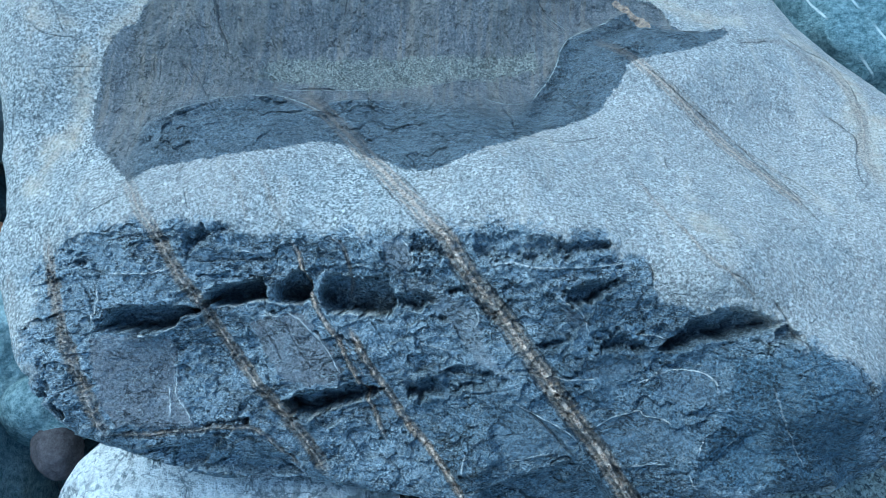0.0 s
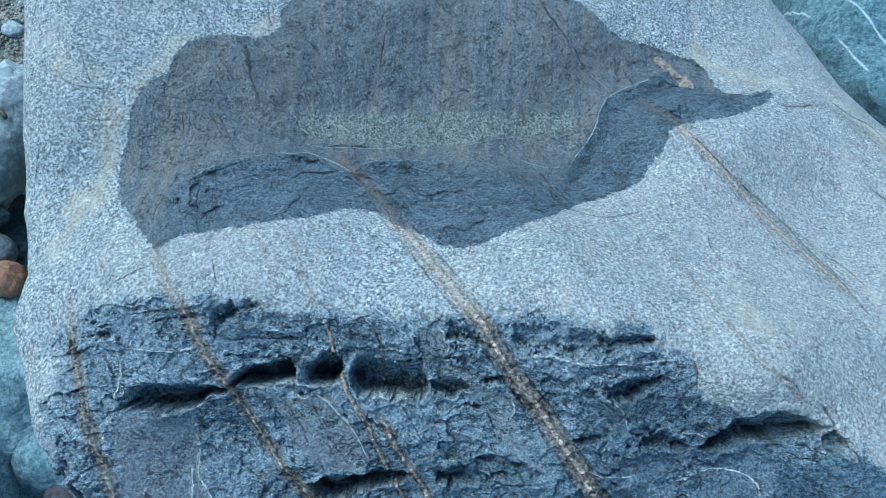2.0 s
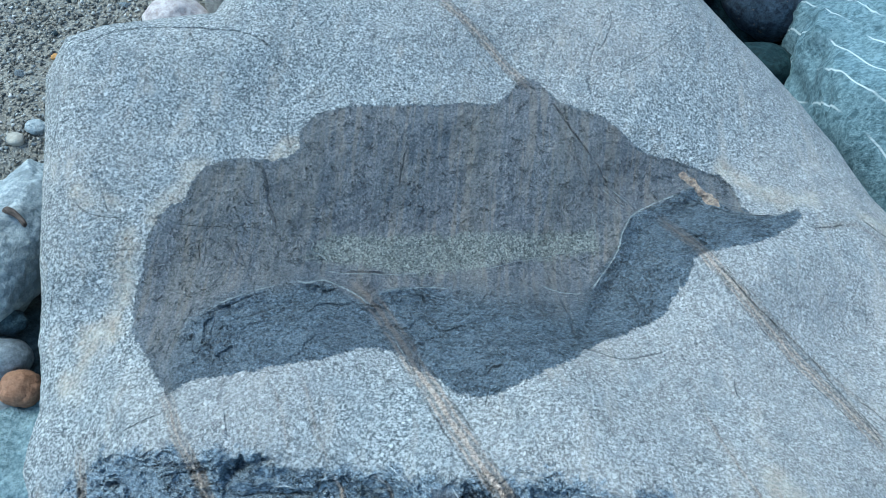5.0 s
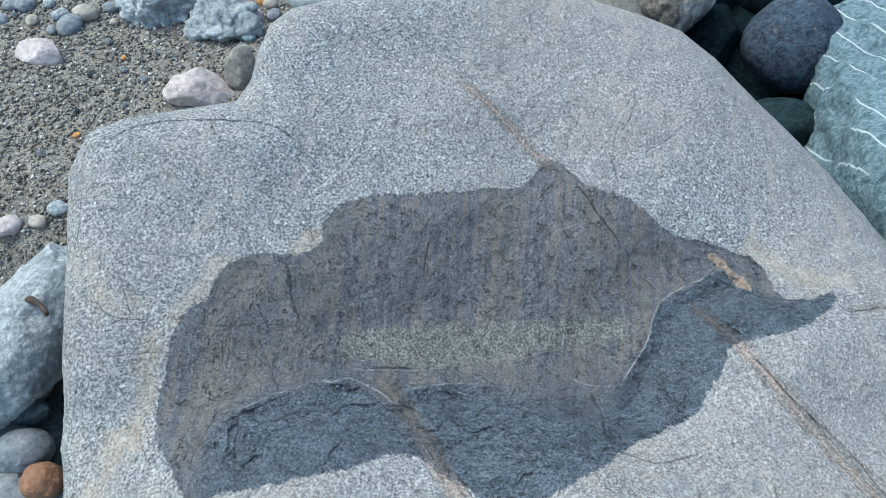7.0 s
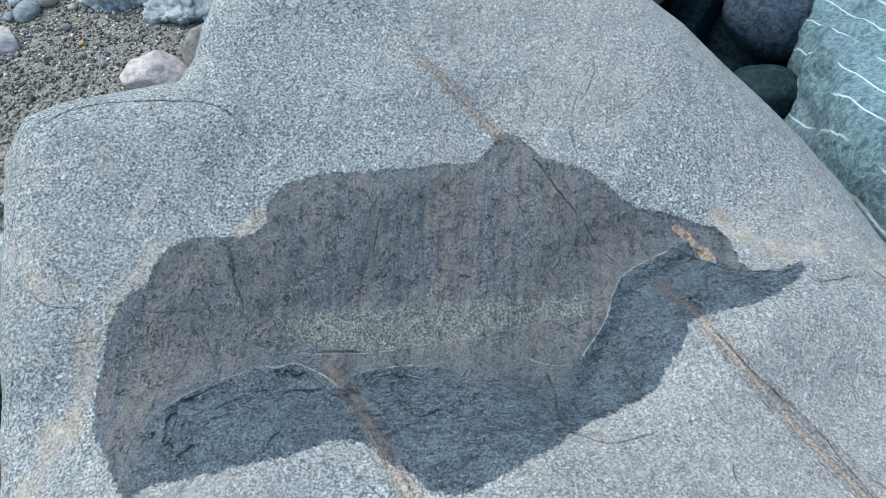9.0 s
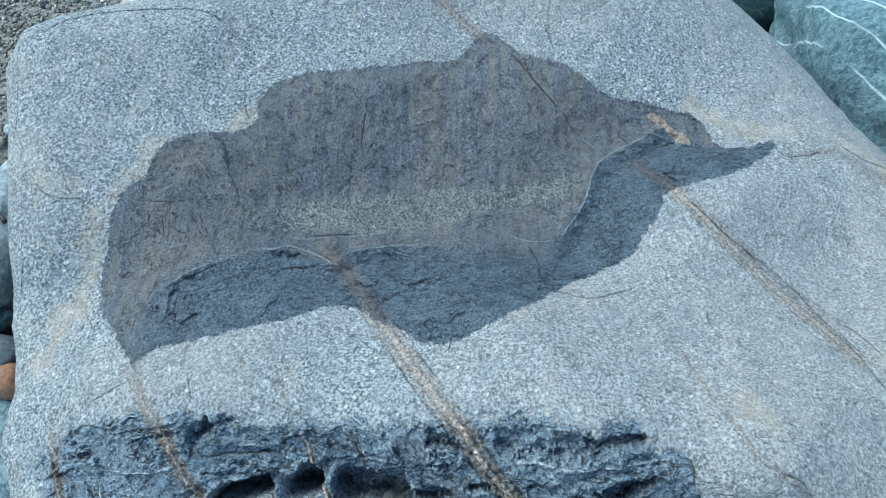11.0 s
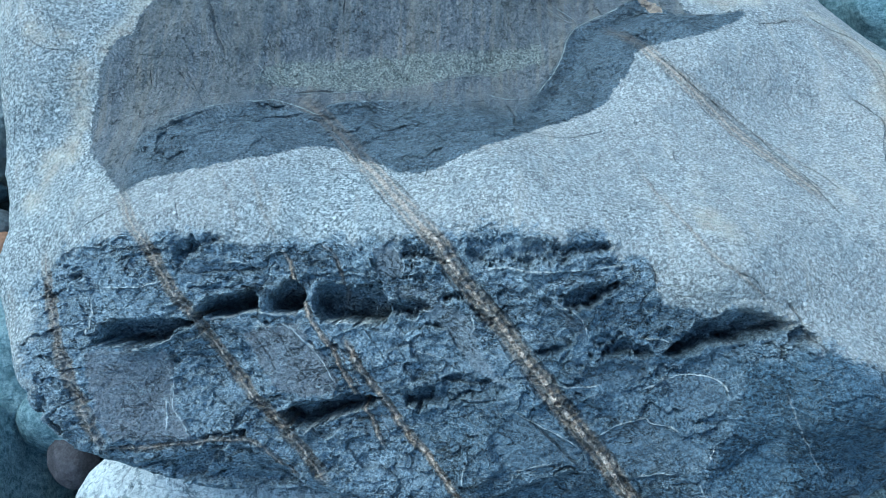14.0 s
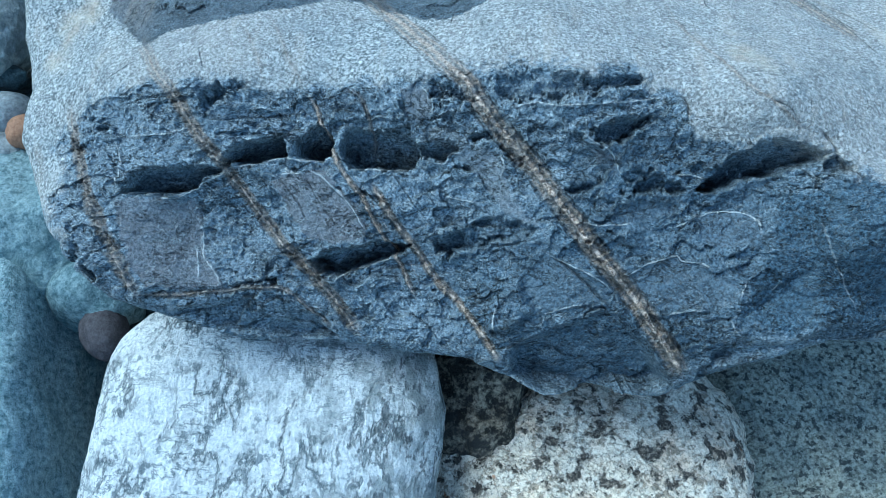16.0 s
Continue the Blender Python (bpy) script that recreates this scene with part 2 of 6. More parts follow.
    core = m.mix(m.math("MULTIPLY", winding(115, 0.04, m.stretched((1, 1, 1), (0, 0, 40), (0.2, 0.5, 0.9)), 3), 0.6), core, (0.04, 0.03, 0.024))
    weak = m.mix(m.ramp(grit, 0.4, 0.6), (0.2, 0.155, 0.125), (0.53, 0.44, 0.37))
    core = m.mix(fresh_at, weak, core)
    colour = m.mix(core_at, colour, core)
    colour = m.mix(m.math("MULTIPLY", seam, 0.7), colour, (0.03, 0.027, 0.025))
    # wet hollow: dark wherever water has soaked in
    damp = m.mix(m.ramp(grit, 0.41, 0.61), (0.05, 0.066, 0.083), (0.22, 0.272, 0.325))
    ridge = m.noise(150, 5, 0.7, m.stretched((0.6, 1.0, 1.0), (0, 0, 18)), 0.4)
    damp = m.mix(m.ramp(ridge, 0.54, 0.64, 0, 0.6), damp, (0.18, 0.212, 0.24))
    damp = m.mix(m.ramp(ridge, 0.44, 0.36, 0, 0.6), damp, (0.02, 0.027, 0.034))
    lines = m.noise(120, 2, 0.6, m.stretched((1.0, 0.07, 0.07)))
    floor_col = m.mix(m.ramp(grit, 0.38, 0.63), (0.084, 0.089, 0.1), (0.262, 0.266, 0.282))
    floor_col = m.mix(m.ramp(lines, 0.51, 0.6, 0, 0.55), floor_col, (0.245, 0.215, 0.18))
    floor_col = m.mix(m.ramp(lines, 0.46, 0.39, 0, 0.4), floor_col, (0.075, 0.085, 0.1))
    bands = m.noise(24, 3, 0.6, m.stretched((1.0, 0.05, 0.05), (0, 0, 3), (0.4, 0, 0)))
    floor_col = m.mix(m.ramp(bands, 0.5, 0.6, 0, 0.3), floor_col, (0.2, 0.18, 0.145))
    floor_col = m.mix(m.ramp(m.cells(460, out="Color"), 0.88, 0.95, 0, 0.7), floor_col, (0.33, 0.33, 0.315))
    floor_col = m.mix(m.ramp(m.noise(7, 4, 0.6), 0.42, 0.66, 0, 0.55), floor_col, m.mix(m.ramp(grit, 0.38, 0.64), (0.05, 0.064, 0.08), (0.165, 0.19, 0.215)))
    scratch = m.noise(150, 2, 0.5, m.stretched((1.0, 0.05, 0.05), (0, 0, 6)))
    floor_col = m.mix(m.ramp(scratch, 0.6, 0.72, 0, 0.45), floor_col, (0.2, 0.19, 0.175))
    pits = m.ramp(m.noise(130, 4, 0.7), 0.56, 0.64, 0, 0.45)
    floor_col = m.mix(pits, floor_col, (0.035, 0.038, 0.042))
    damp = m.mix(m.ramp(m.noise(13, 4, 0.62), 0.5, 0.68, 0, 0.6), damp, m.mix(m.ramp(grit, 0.4, 0.62), (0.028, 0.036, 0.046), (0.11, 0.132, 0.16)))
    damp = m.mix(m.math("MULTIPLY", dark_lines, 0.9), damp, (0.014, 0.019, 0.025))
    damp = m.mix(m.math("MULTIPLY", pale_lines, 0.75), damp, (0.26, 0.3, 0.33))
    flecks = m.math("MULTIPLY", winding(85, 0.03, m.stretched((1, 1, 1), (0, 0, 40), (0.3, 1.9, 0.8)), 2), m.ramp(m.noise(60, 2), 0.5, 0.62))
    dashes = m.math("MULTIPLY", winding(95, 0.04, m.stretched((1, 1, 1), (0, 0, 0), (2.3, 0.2, 1.1)), 2), m.ramp(m.noise(70, 2), 0.52, 0.62))
    floor_col = m.mix(m.math("MULTIPLY", flecks, 0.45), floor_col, (0.3, 0.295, 0.28))
    floor_col = m.mix(m.math("MULTIPLY", dashes, 0.6), floor_col, (0.024, 0.027, 0.031))
    damp = m.mix(basin, damp, floor_col)
    silt_at = m.ramp(shaken(m.attr("silt_d"), (60, 20), (330, 16)), -3.0, 5.0)
    silt = m.mix(m.ramp(m.cells(480, out="Color"), 0.2, 0.85), (0.08, 0.09, 0.084), (0.36, 0.375, 0.34))
    damp = m.mix(m.math("MULTIPLY", silt_at, m.ramp(m.noise(330, 2), 0.3, 0.46, 0.2, 0.85)), damp, silt)
    damp = m.mix(m.math("MULTIPLY", fringe, 0.5), damp, m.mix(m.ramp(grit, 0.4, 0.62), (0.05, 0.042, 0.038), (0.17, 0.142, 0.128)))
    damp = m.mix(m.math("MULTIPLY", core_at, 0.6), damp, (0.24, 0.2, 0.17))
    damp = m.mix(m.math("MULTIPLY", hair, 0.8), damp, (0.02, 0.022, 0.026))
    damp = m.mix(chip, damp, (0.37, 0.405, 0.41))
    colour = m.mix(wet, colour, damp)
    colour = m.mix(m.math("MULTIPLY", crack, 0.8), colour, (0.02, 0.021, 0.024))
    rough = m.math("SUBTRACT", 0.85, m.math("MULTIPLY", wet, m.ramp(m.noise(18, 4, 0.6), 0.4, 0.62, 0.36, 0.56)))
    coarse = m.noise(130, 5, 0.72)
    h = m.math("ADD", m.math("MULTIPLY", coarse, 0.6), m.math("MULTIPLY", grit, 0.7))
    h = m.math("ADD", h, m.math("MULTIPLY", m.math("MULTIPLY", m.math("SUBTRACT", ridge, 0.5), wet), m.ramp(basin, 0, 1, 1.2, 0.2)))
    folds = m.math("MULTIPLY", m.math("SUBTRACT", m.math("MULTIPLY", pale_lines, 0.6), dark_lines), m.math("MAXIMUM", fresh_at, m.math("SUBTRACT", wet, basin)))
    h = m.math("ADD", h, m.math("MULTIPLY", folds, 0.6))
    h = m.math("SUBTRACT", h, m.math("MULTIPLY", m.math("MAXIMUM", crack, m.math("MULTIPLY", strokes, 0.4)), 0.6))
    h = m.math("ADD", h, m.math("MULTIPLY", chip, 0.4))
    n = m.bump(h, 1.0, 0.0055)
    deep = m.math("SUBTRACT", m.noise(48, 4, 0.62), m.math("ADD", m.math("MULTIPLY", split, 0.5), 0.45))
    n = m.bump(m.math("MULTIPLY", deep, m.math("MULTIPLY", fresh_at, m.ramp(parted, 0, 1, 1, 0.35))), 1.0, 0.011, n)
    dimple = m.math("SUBTRACT", m.math("SUBTRACT", m.noise(70, 5, 0.7), 0.45), m.math("ADD", m.math("MULTIPLY", pits, 0.4), m.math("MULTIPLY", dashes, 0.5)))
    n = m.bump(m.math("MULTIPLY", dimple, wet), 1.0, 0.010, n)
    return m.done(colour, rough, n, 0.35)


def stone_material(name, dark, light, grain=90.0, lo=0.4, hi=0.62, third=None, third_at=(0.55, 0.7), bands=None, rough=0.75, relief=0.004, vein=None, big=12.0, shine=0.35):
    m = Nodes(name)
    g = m.math("ADD", m.math("MULTIPLY", m.noise(grain, 5, 0.65), 0.7), m.math("MULTIPLY", m.noise(grain * 3.3, 3, 0.6), 0.3))
    colour = m.mix(m.ramp(g, lo, hi), dark, light)
    if third:
        colour = m.mix(m.ramp(m.noise(big, 5, 0.62), *third_at), colour, third)
    if bands:
        turn, size, tint, amount = bands
        b = m.noise(size, 6, 0.68, m.stretched((1.0, 0.3, 0.3), turn), 1.2)
        colour = m.mix(m.ramp(b, 0.5, 0.62, 0, amount), colour, tint)
    h = m.math("ADD", m.noise(grain * 0.5, 6, 0.7), m.math("MULTIPLY", m.noise(grain * 2.5, 3), 0.3))
    if vein:
        size, tint, width = vein
        w = m.add("ShaderNodeTexWave", wave_type="BANDS", bands_direction="DIAGONAL")
        m.put(w.inputs["Vector"], m.co)
        for key, v in (("Scale", size), ("Distortion", 2.0), ("Detail", 2.0), ("Detail Scale", 0.8)):
            w.inputs[key].default_value = v
        line = m.math("MULTIPLY", m.ramp(w.outputs["Fac"], 1 - width, 1.0), m.ramp(m.noise(9, 2), 0.4, 0.5))
        colour = m.mix(line, colour, tint)
    patchy = m.ramp(m.noise(5, 4, 0.6), 0.3, 0.7, 0.8, 1.12)
    colour = m.mix(1.0, colour, patchy, "MULTIPLY")
    return m.done(colour, rough, m.bump(h, 0.8, relief), shine)


ROCK = boulder_material()
PALE = stone_material("pale_blue_grey_stone", (0.2, 0.24, 0.255), (0.5, 0.535, 0.545), 110, 0.38, 0.62, (0.17, 0.2, 0.215), (0.52, 0.66), relief=0.008, big=16)
GREY = stone_material("grey_stone", (0.13, 0.15, 0.165), (0.34, 0.37, 0.39), 110, 0.36, 0.68)
TEAL = stone_material("blue_green_stone", (0.075, 0.14, 0.165), (0.37, 0.475, 0.52), 120, 0.38, 0.62, (0.08, 0.14, 0.165), (0.56, 0.72), rough=0.7, relief=0.011)
TEAL_PALE = stone_material("pale_blue_green_stone", (0.075, 0.13, 0.15), (0.3, 0.39, 0.42), 120, 0.38, 0.62, (0.08, 0.13, 0.145), (0.52, 0.66), rough=0.7, relief=0.010)
TEAL_DIM = stone_material("dim_blue_green_stone", (0.06, 0.11, 0.13), (0.22, 0.3, 0.33), 120, 0.4, 0.6, rough=0.7, relief=0.008)
TEAL_VEINED = stone_material("veined_blue_green_stone", (0.05, 0.1, 0.122), (0.205, 0.295, 0.33), 100, 0.38, 0.6, (0.055, 0.1, 0.12), (0.55, 0.64), rough=0.72, relief=0.012, vein=(6.5, (0.5, 0.56, 0.58), 0.02), big=40)
# dark teal rock, lowered further so the gaps' blackness sits in its colour
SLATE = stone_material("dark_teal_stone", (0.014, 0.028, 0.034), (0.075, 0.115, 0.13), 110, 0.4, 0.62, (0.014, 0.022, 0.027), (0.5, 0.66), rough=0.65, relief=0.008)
RUST = stone_material("rusty_brown_stone", (0.16, 0.075, 0.04), (0.36, 0.2, 0.12), 120, 0.35, 0.68)
PLUM = stone_material("dark_purple_stone", (0.03, 0.028, 0.035), (0.075, 0.07, 0.082), 120)
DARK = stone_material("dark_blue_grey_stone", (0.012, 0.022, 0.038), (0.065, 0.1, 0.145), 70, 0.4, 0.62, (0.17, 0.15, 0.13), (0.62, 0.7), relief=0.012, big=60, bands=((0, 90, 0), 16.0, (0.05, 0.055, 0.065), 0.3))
# near-black albedo: the shade deep in the gaps is put into the colour
MURKY = stone_material("gap_shade_stone", (0.002, 0.006, 0.008), (0.01, 0.022, 0.028), 90, 0.42, 0.62, rough=0.85, relief=0.006, shine=0.05)
BROWN = stone_material("brown_and_cream_stone", (0.05, 0.045, 0.04), (0.22, 0.2, 0.17), 90, 0.4, 0.62, (0.45, 0.42, 0.37), (0.56, 0.64), big=9)
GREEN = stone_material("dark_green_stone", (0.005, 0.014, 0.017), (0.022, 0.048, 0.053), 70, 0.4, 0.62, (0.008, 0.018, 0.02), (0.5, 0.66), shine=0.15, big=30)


def marble_material():
    m = Nodes("white_marbled_stone")

    def winding(size, width, co, detail=5, warp=0.2):
        return m.ramp(m.math("ABSOLUTE", m.math("SUBTRACT", m.noise(size, detail, 0.66, co, warp), 0.5)), 0.0, width, 1.0, 0.0)

    grain = m.noise(240, 4, 0.65)
    colour = m.mix(m.ramp(grain, 0.36, 0.6), (0.64, 0.66, 0.68), (0.9, 0.905, 0.905))
    upright = m.stretched((1.0, 0.5, 0.55), (0, 0, 8))
    leaning = m.stretched((0.45, 1.0, 0.8), (0, 0, 24), (1.3, 0.4, 0.2))
    zone = m.ramp(m.noise(7, 4, 0.6, None, 0.5), 0.4, 0.58)
    flecks = m.ramp(m.noise(75, 6, 0.68), 0.53, 0.6)
    colour = m.mix(m.math("MULTIPLY", flecks, m.ramp(zone, 0, 1, 0.35, 0.85)), colour, (0.16, 0.2, 0.235))
    streaks = m.math("MULTIPLY", winding(30, 0.04, upright, 6, 0.2), m.ramp(m.noise(13, 4), 0.42, 0.54))
    colour = m.mix(m.math("MULTIPLY", streaks, m.ramp(grain, 0.35, 0.55, 0.5, 1.0)), colour, (0.1, 0.13, 0.155))
    colour = m.mix(m.math("MULTIPLY", winding(34, 0.028, leaning), m.ramp(m.noise(10, 3), 0.45, 0.56, 0, 0.85)), colour, (0.13, 0.16, 0.185))
    right = m.ramp(m.add("ShaderNodeSeparateXYZ").outputs[0], 0.0, 0.16)
    m.put(right.node.inputs["Value"].links[0].from_node.inputs[0], m.co)
    band = m.math("MULTIPLY", m.ramp(m.noise(40, 5, 0.66, upright, 0.3), 0.47, 0.56), m.ramp(right, 0, 1, 0.1, 0.75))
    colour = m.mix(band, colour, (0.27, 0.3, 0.31))
    colour = m.mix(m.math("MULTIPLY", m.ramp(m.noise(60, 5, 0.66, upright, 0.3), 0.56, 0.62), m.ramp(right, 0, 1, 0.0, 0.8)), colour, (0.08, 0.095, 0.11))
    h = m.math("SUBTRACT", m.math("ADD", m.noise(60, 6, 0.7), m.math("MULTIPLY", grain, 0.4)), m.math("MULTIPLY", streaks, 0.5))
    return m.done(colour, 0.72, m.bump(h, 0.9, 0.014), 0.35)


MARBLED = marble_material()


def granite_material():
    m = Nodes("speckled_beige_granite")
    grain = m.noise(260, 4, 0.65)
    colour = m.mix(m.ramp(grain, 0.36, 0.6), (0.7, 0.6, 0.48), (0.92, 0.84, 0.72))
    colour = m.mix(m.ramp(m.noise(16, 4, 0.6), 0.5, 0.68, 0, 0.55), colour, (0.74, 0.5, 0.32))
    colour = m.mix(m.ramp(m.noise(95, 5, 0.66), 0.52, 0.59, 0, 0.8), colour, (0.3, 0.24, 0.18))
    blotch = m.ramp(m.noise(46, 6, 0.66, m.stretched((1, 1, 1), (0, 0, 0), (2.2, 1.0, 0.4)), 0.1), 0.535, 0.585)
    colour = m.mix(m.math("MULTIPLY", blotch, m.ramp(grain, 0.36, 0.52, 0.65, 1.0)), colour, (0.055, 0.048, 0.042))
    edges = m.ramp(m.math("ABSOLUTE", m.math("SUBTRACT", m.noise(80, 5, 0.66, m.stretched((1, 1, 1), (0, 0, 0), (0.7, 3.0, 1.4)), 0.1), 0.5)), 0.0, 0.02, 0.6, 0.0)
    colour = m.mix(edges, colour, (0.07, 0.056, 0.045))
    colour = m.mix(m.ramp(m.noise(23, 3, 0.6, m.stretched((1, 1, 1), (0, 0, 0), (5.2, 1.0, 4.4))), 0.66, 0.72, 0, 0.85), colour, (0.55, 0.22, 0.06))
    h = m.math("SUBTRACT", m.math("ADD", m.noise(60, 5, 0.7), m.math("MULTIPLY", grain, 0.3)), m.math("MULTIPLY", m.math("MAXIMUM", blotch, edges), 0.4))
    return m.done(colour, 0.75, m.bump(h, 0.9, 0.010), 0.35)


SPECKLED = granite_material()
MOSSY = stone_material("dark_brown_stone", (0.022, 0.02, 0.016), (0.42, 0.35, 0.26), 60, 0.46, 0.62, (0.03, 0.03, 0.028), (0.5, 0.6), relief=0.02, big=22)


def gloomy_material():
    m = Nodes("dark_grey_green_stone")
    grain = m.noise(170, 4, 0.65)
    colour = m.mix(m.ramp(grain, 0.4, 0.6), (0.17, 0.17, 0.138), (0.46, 0.46, 0.385))
    colour = m.mix(m.ramp(m.noise(14, 4, 0.6), 0.44, 0.6, 0, 0.75), colour, m.mix(m.ramp(grain, 0.4, 0.6), (0.075, 0.09, 0.085), (0.25, 0.28, 0.262)))
    colour = m.mix(m.ramp(m.noise(110, 3, 0.6), 0.55, 0.61, 0, 0.85), colour, (0.022, 0.03, 0.033))
    colour = m.mix(m.ramp(m.cells(170, out="Color"), 0.86, 0.92, 0, 0.7), colour, (0.3, 0.32, 0.3))
    return m.done(colour, 0.75, m.bump(m.math("ADD", m.noise(70, 5, 0.7), m.math("MULTIPLY", grain, 0.4)), 0.9, 0.010), 0.3)


GLOOMY = gloomy_material()
PINK = stone_material("pinkish_white_stone", (0.33, 0.27, 0.26), (0.6, 0.55, 0.54), 80, 0.36, 0.62)
BEIGE = stone_material("beige_stone", (0.26, 0.24, 0.2), (0.47, 0.44, 0.38), 90, 0.32, 0.68)
TAWNY = stone_material("grey_brown_stone", (0.13, 0.125, 0.115), (0.31, 0.3, 0.275), 110, 0.36, 0.66)
OCHRE = stone_material("orange_ochre_stone", (0.4, 0.2, 0.06), (0.65, 0.36, 0.13), 90, 0.32, 0.68)


def sand_material():
    m = Nodes("coarse_grey_sand")
    a, b = m.cells(330, out="Color"), m.cells(170, out="Color")
    colour = m.mix(m.ramp(a, 0.15, 0.9), (0.11, 0.105, 0.092), (0.34, 0.32, 0.275))
    colour = m.mix(m.ramp(b, 0.72, 0.9, 0, 0.8), colour, (0.2, 0.225, 0.235))
    colour = m.mix(m.ramp(m.noise(14, 4), 0.4, 0.7, 0, 0.45), colour, (0.12, 0.105, 0.085))
    h = m.math("ADD", m.cells(330), m.math("MULTIPLY", m.cells(170), 1.5))
    return m.done(colour, 0.85, m.bump(h, 0.6, 0.003), 0.3)


def grit_material():
    m = Nodes("mixed_grit")
    r = m.add("ShaderNodeNewGeometry").outputs["Random Per Island"]
    ramp = m.add("ShaderNodeValToRGB")
    stops = ((0.0, (0.06, 0.062, 0.062)), (0.3, (0.14, 0.138, 0.125)), (0.55, (0.23, 0.205, 0.165)), (0.75, (0.3, 0.3, 0.285)), (0.93, (0.42, 0.41, 0.38)), (1.0, (0.6, 0.58, 0.55)))
    while len(ramp.color_ramp.elements) < len(stops):
        ramp.color_ramp.elements.new(0.5)
    for e, (at, c) in zip(ramp.color_ramp.elements, stops):
        e.position, e.color = at, (*c, 1)
    m.put(ramp.inputs[0], r)
    return m.done(ramp.outputs[0], 0.7, None, 0.3)


SAND, GRIT = sand_material(), grit_material()


# ---- mesh helpers ----
def mesh_of(name, verts, faces, material, attributes=None, normals=None):
    """faces: one array of faces, or a tuple of arrays, each with as many columns as its faces have corners."""
    groups = [np.asarray(f, np.int32) for f in (faces if isinstance(faces, tuple) else (faces,))]
    totals = np.concatenate([np.full(len(f), f.shape[1], np.int32) for f in groups])
    corners = np.concatenate([f.ravel() for f in groups])
    me = bpy.data.meshes.new(name)
    me.vertices.add(len(verts))
    me.vertices.foreach_set("co", np.ascontiguousarray(verts, np.float32).ravel())
    me.loops.add(len(corners))
    me.loops.foreach_set("vertex_index", corners)
    me.polygons.add(len(totals))
    me.polygons.foreach_set("loop_start", np.concatenate([[0], np.cumsum(totals)[:-1]]).astype(np.int32))
    me.update(calc_edges=True)
    me.polygons.foreach_set("use_smooth", np.ones(len(totals), bool))
    for key, values in (attributes or {}).items():
        me.attributes.new(key, "FLOAT", "POINT").data.foreach_set("value", np.ascontiguousarray(values, np.float32))
    me.materials.append(material)
    if normals is not None:
        me.normals_split_custom_set_from_vertices(normals)
    return me


# ---- ground: one sheet of coarse sand, dropping towards the front ----
def ground_height(x, y):
    p = np.stack([x, y, 0 * x], -1)
    fall = step(1.0, 0.4, y + 0.12 * np.clip(x, -1, 1)) * 0.5 * step(-3.0, -1.0, y) + step(0.25, 0.7, x) * step(0.9, 1.3, y) * 0.42 * step(3.8, 2.5, y)
    fall = fall * step(3.2, 1.3, np.abs(x))
    return -fall + 0.008 * fbm(p * 5, 3, 3) + 0.003 * fbm(p * 30, 3, 8)


def axis(lo, hi, n):
    near = np.linspace(lo, hi, n)
    far = np.geomspace(0.03, 900, 24)
    return np.concatenate([lo - far[::-1], near, hi + far])


def build_ground():
    xs, ys = axis(-1.3, 1.3, 260), axis(-0.3, 2.2, 250)
    x, y = np.meshgrid(xs, ys)
    z = ground_height(x.ravel(), y.ravel())
    verts = np.stack([x.ravel(), y.ravel(), z], -1)
    n = len(xs)
    i = (np.arange(len(ys) - 1)[:, None] * n + np.arange(n - 1)).ravel()
    faces = np.stack([i, i + 1, i + 1 + n, i + n], -1)
    ob = new("ground", mesh_of("ground", verts, faces, SAND))
    tagged(ob, "coarse grey-brown sand of a stony beach", "ground", kind="structure")


build_ground()

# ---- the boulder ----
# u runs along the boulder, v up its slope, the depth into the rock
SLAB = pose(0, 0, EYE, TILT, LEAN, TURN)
OUTLINE = [
    (-0.605, 0.4), (-0.613, 0.45), (-0.595, 0.51), (-0.551, 0.534), (-0.48, 0.553), (-0.417, 0.57), (-0.404, 0.604), (-0.4, 0.647), (-0.387, 0.692), (-0.357, 0.721),
    (-0.259, 0.761), (-0.167, 0.785), (-0.062, 0.804), (0.059, 0.811), (0.19, 0.787), (0.263, 0.767), (0.323, 0.72), (0.378, 0.659), (0.456, 0.584), (0.509, 0.527),
    (0.552, 0.459), (0.588, 0.37), (0.635, 0.305), (0.695, 0.24), (0.735, 0.12), (0.73, -0.02), (0.68, -0.13), (0.59, -0.215), (0.43, -0.280), (0.379, -0.272), (0.335, -0.284), (0.28, -0.303),
    (0.232, -0.326), (0.206, -0.345), (0.169, -0.341), (0.125, -0.333), (0.074, -0.335), (0.035, -0.312), (-0.009, -0.288), (-0.093, -0.279), (-0.158, -0.265), (-0.257, -0.257),
    (-0.326, -0.227), (-0.395, -0.199), (-0.425, -0.17), (-0.465, -0.12), (-0.495, -0.07), (-0.519, -0.02), (-0.524, 0.04), (-0.553, 0.109), (-0.576, 0.25),
]
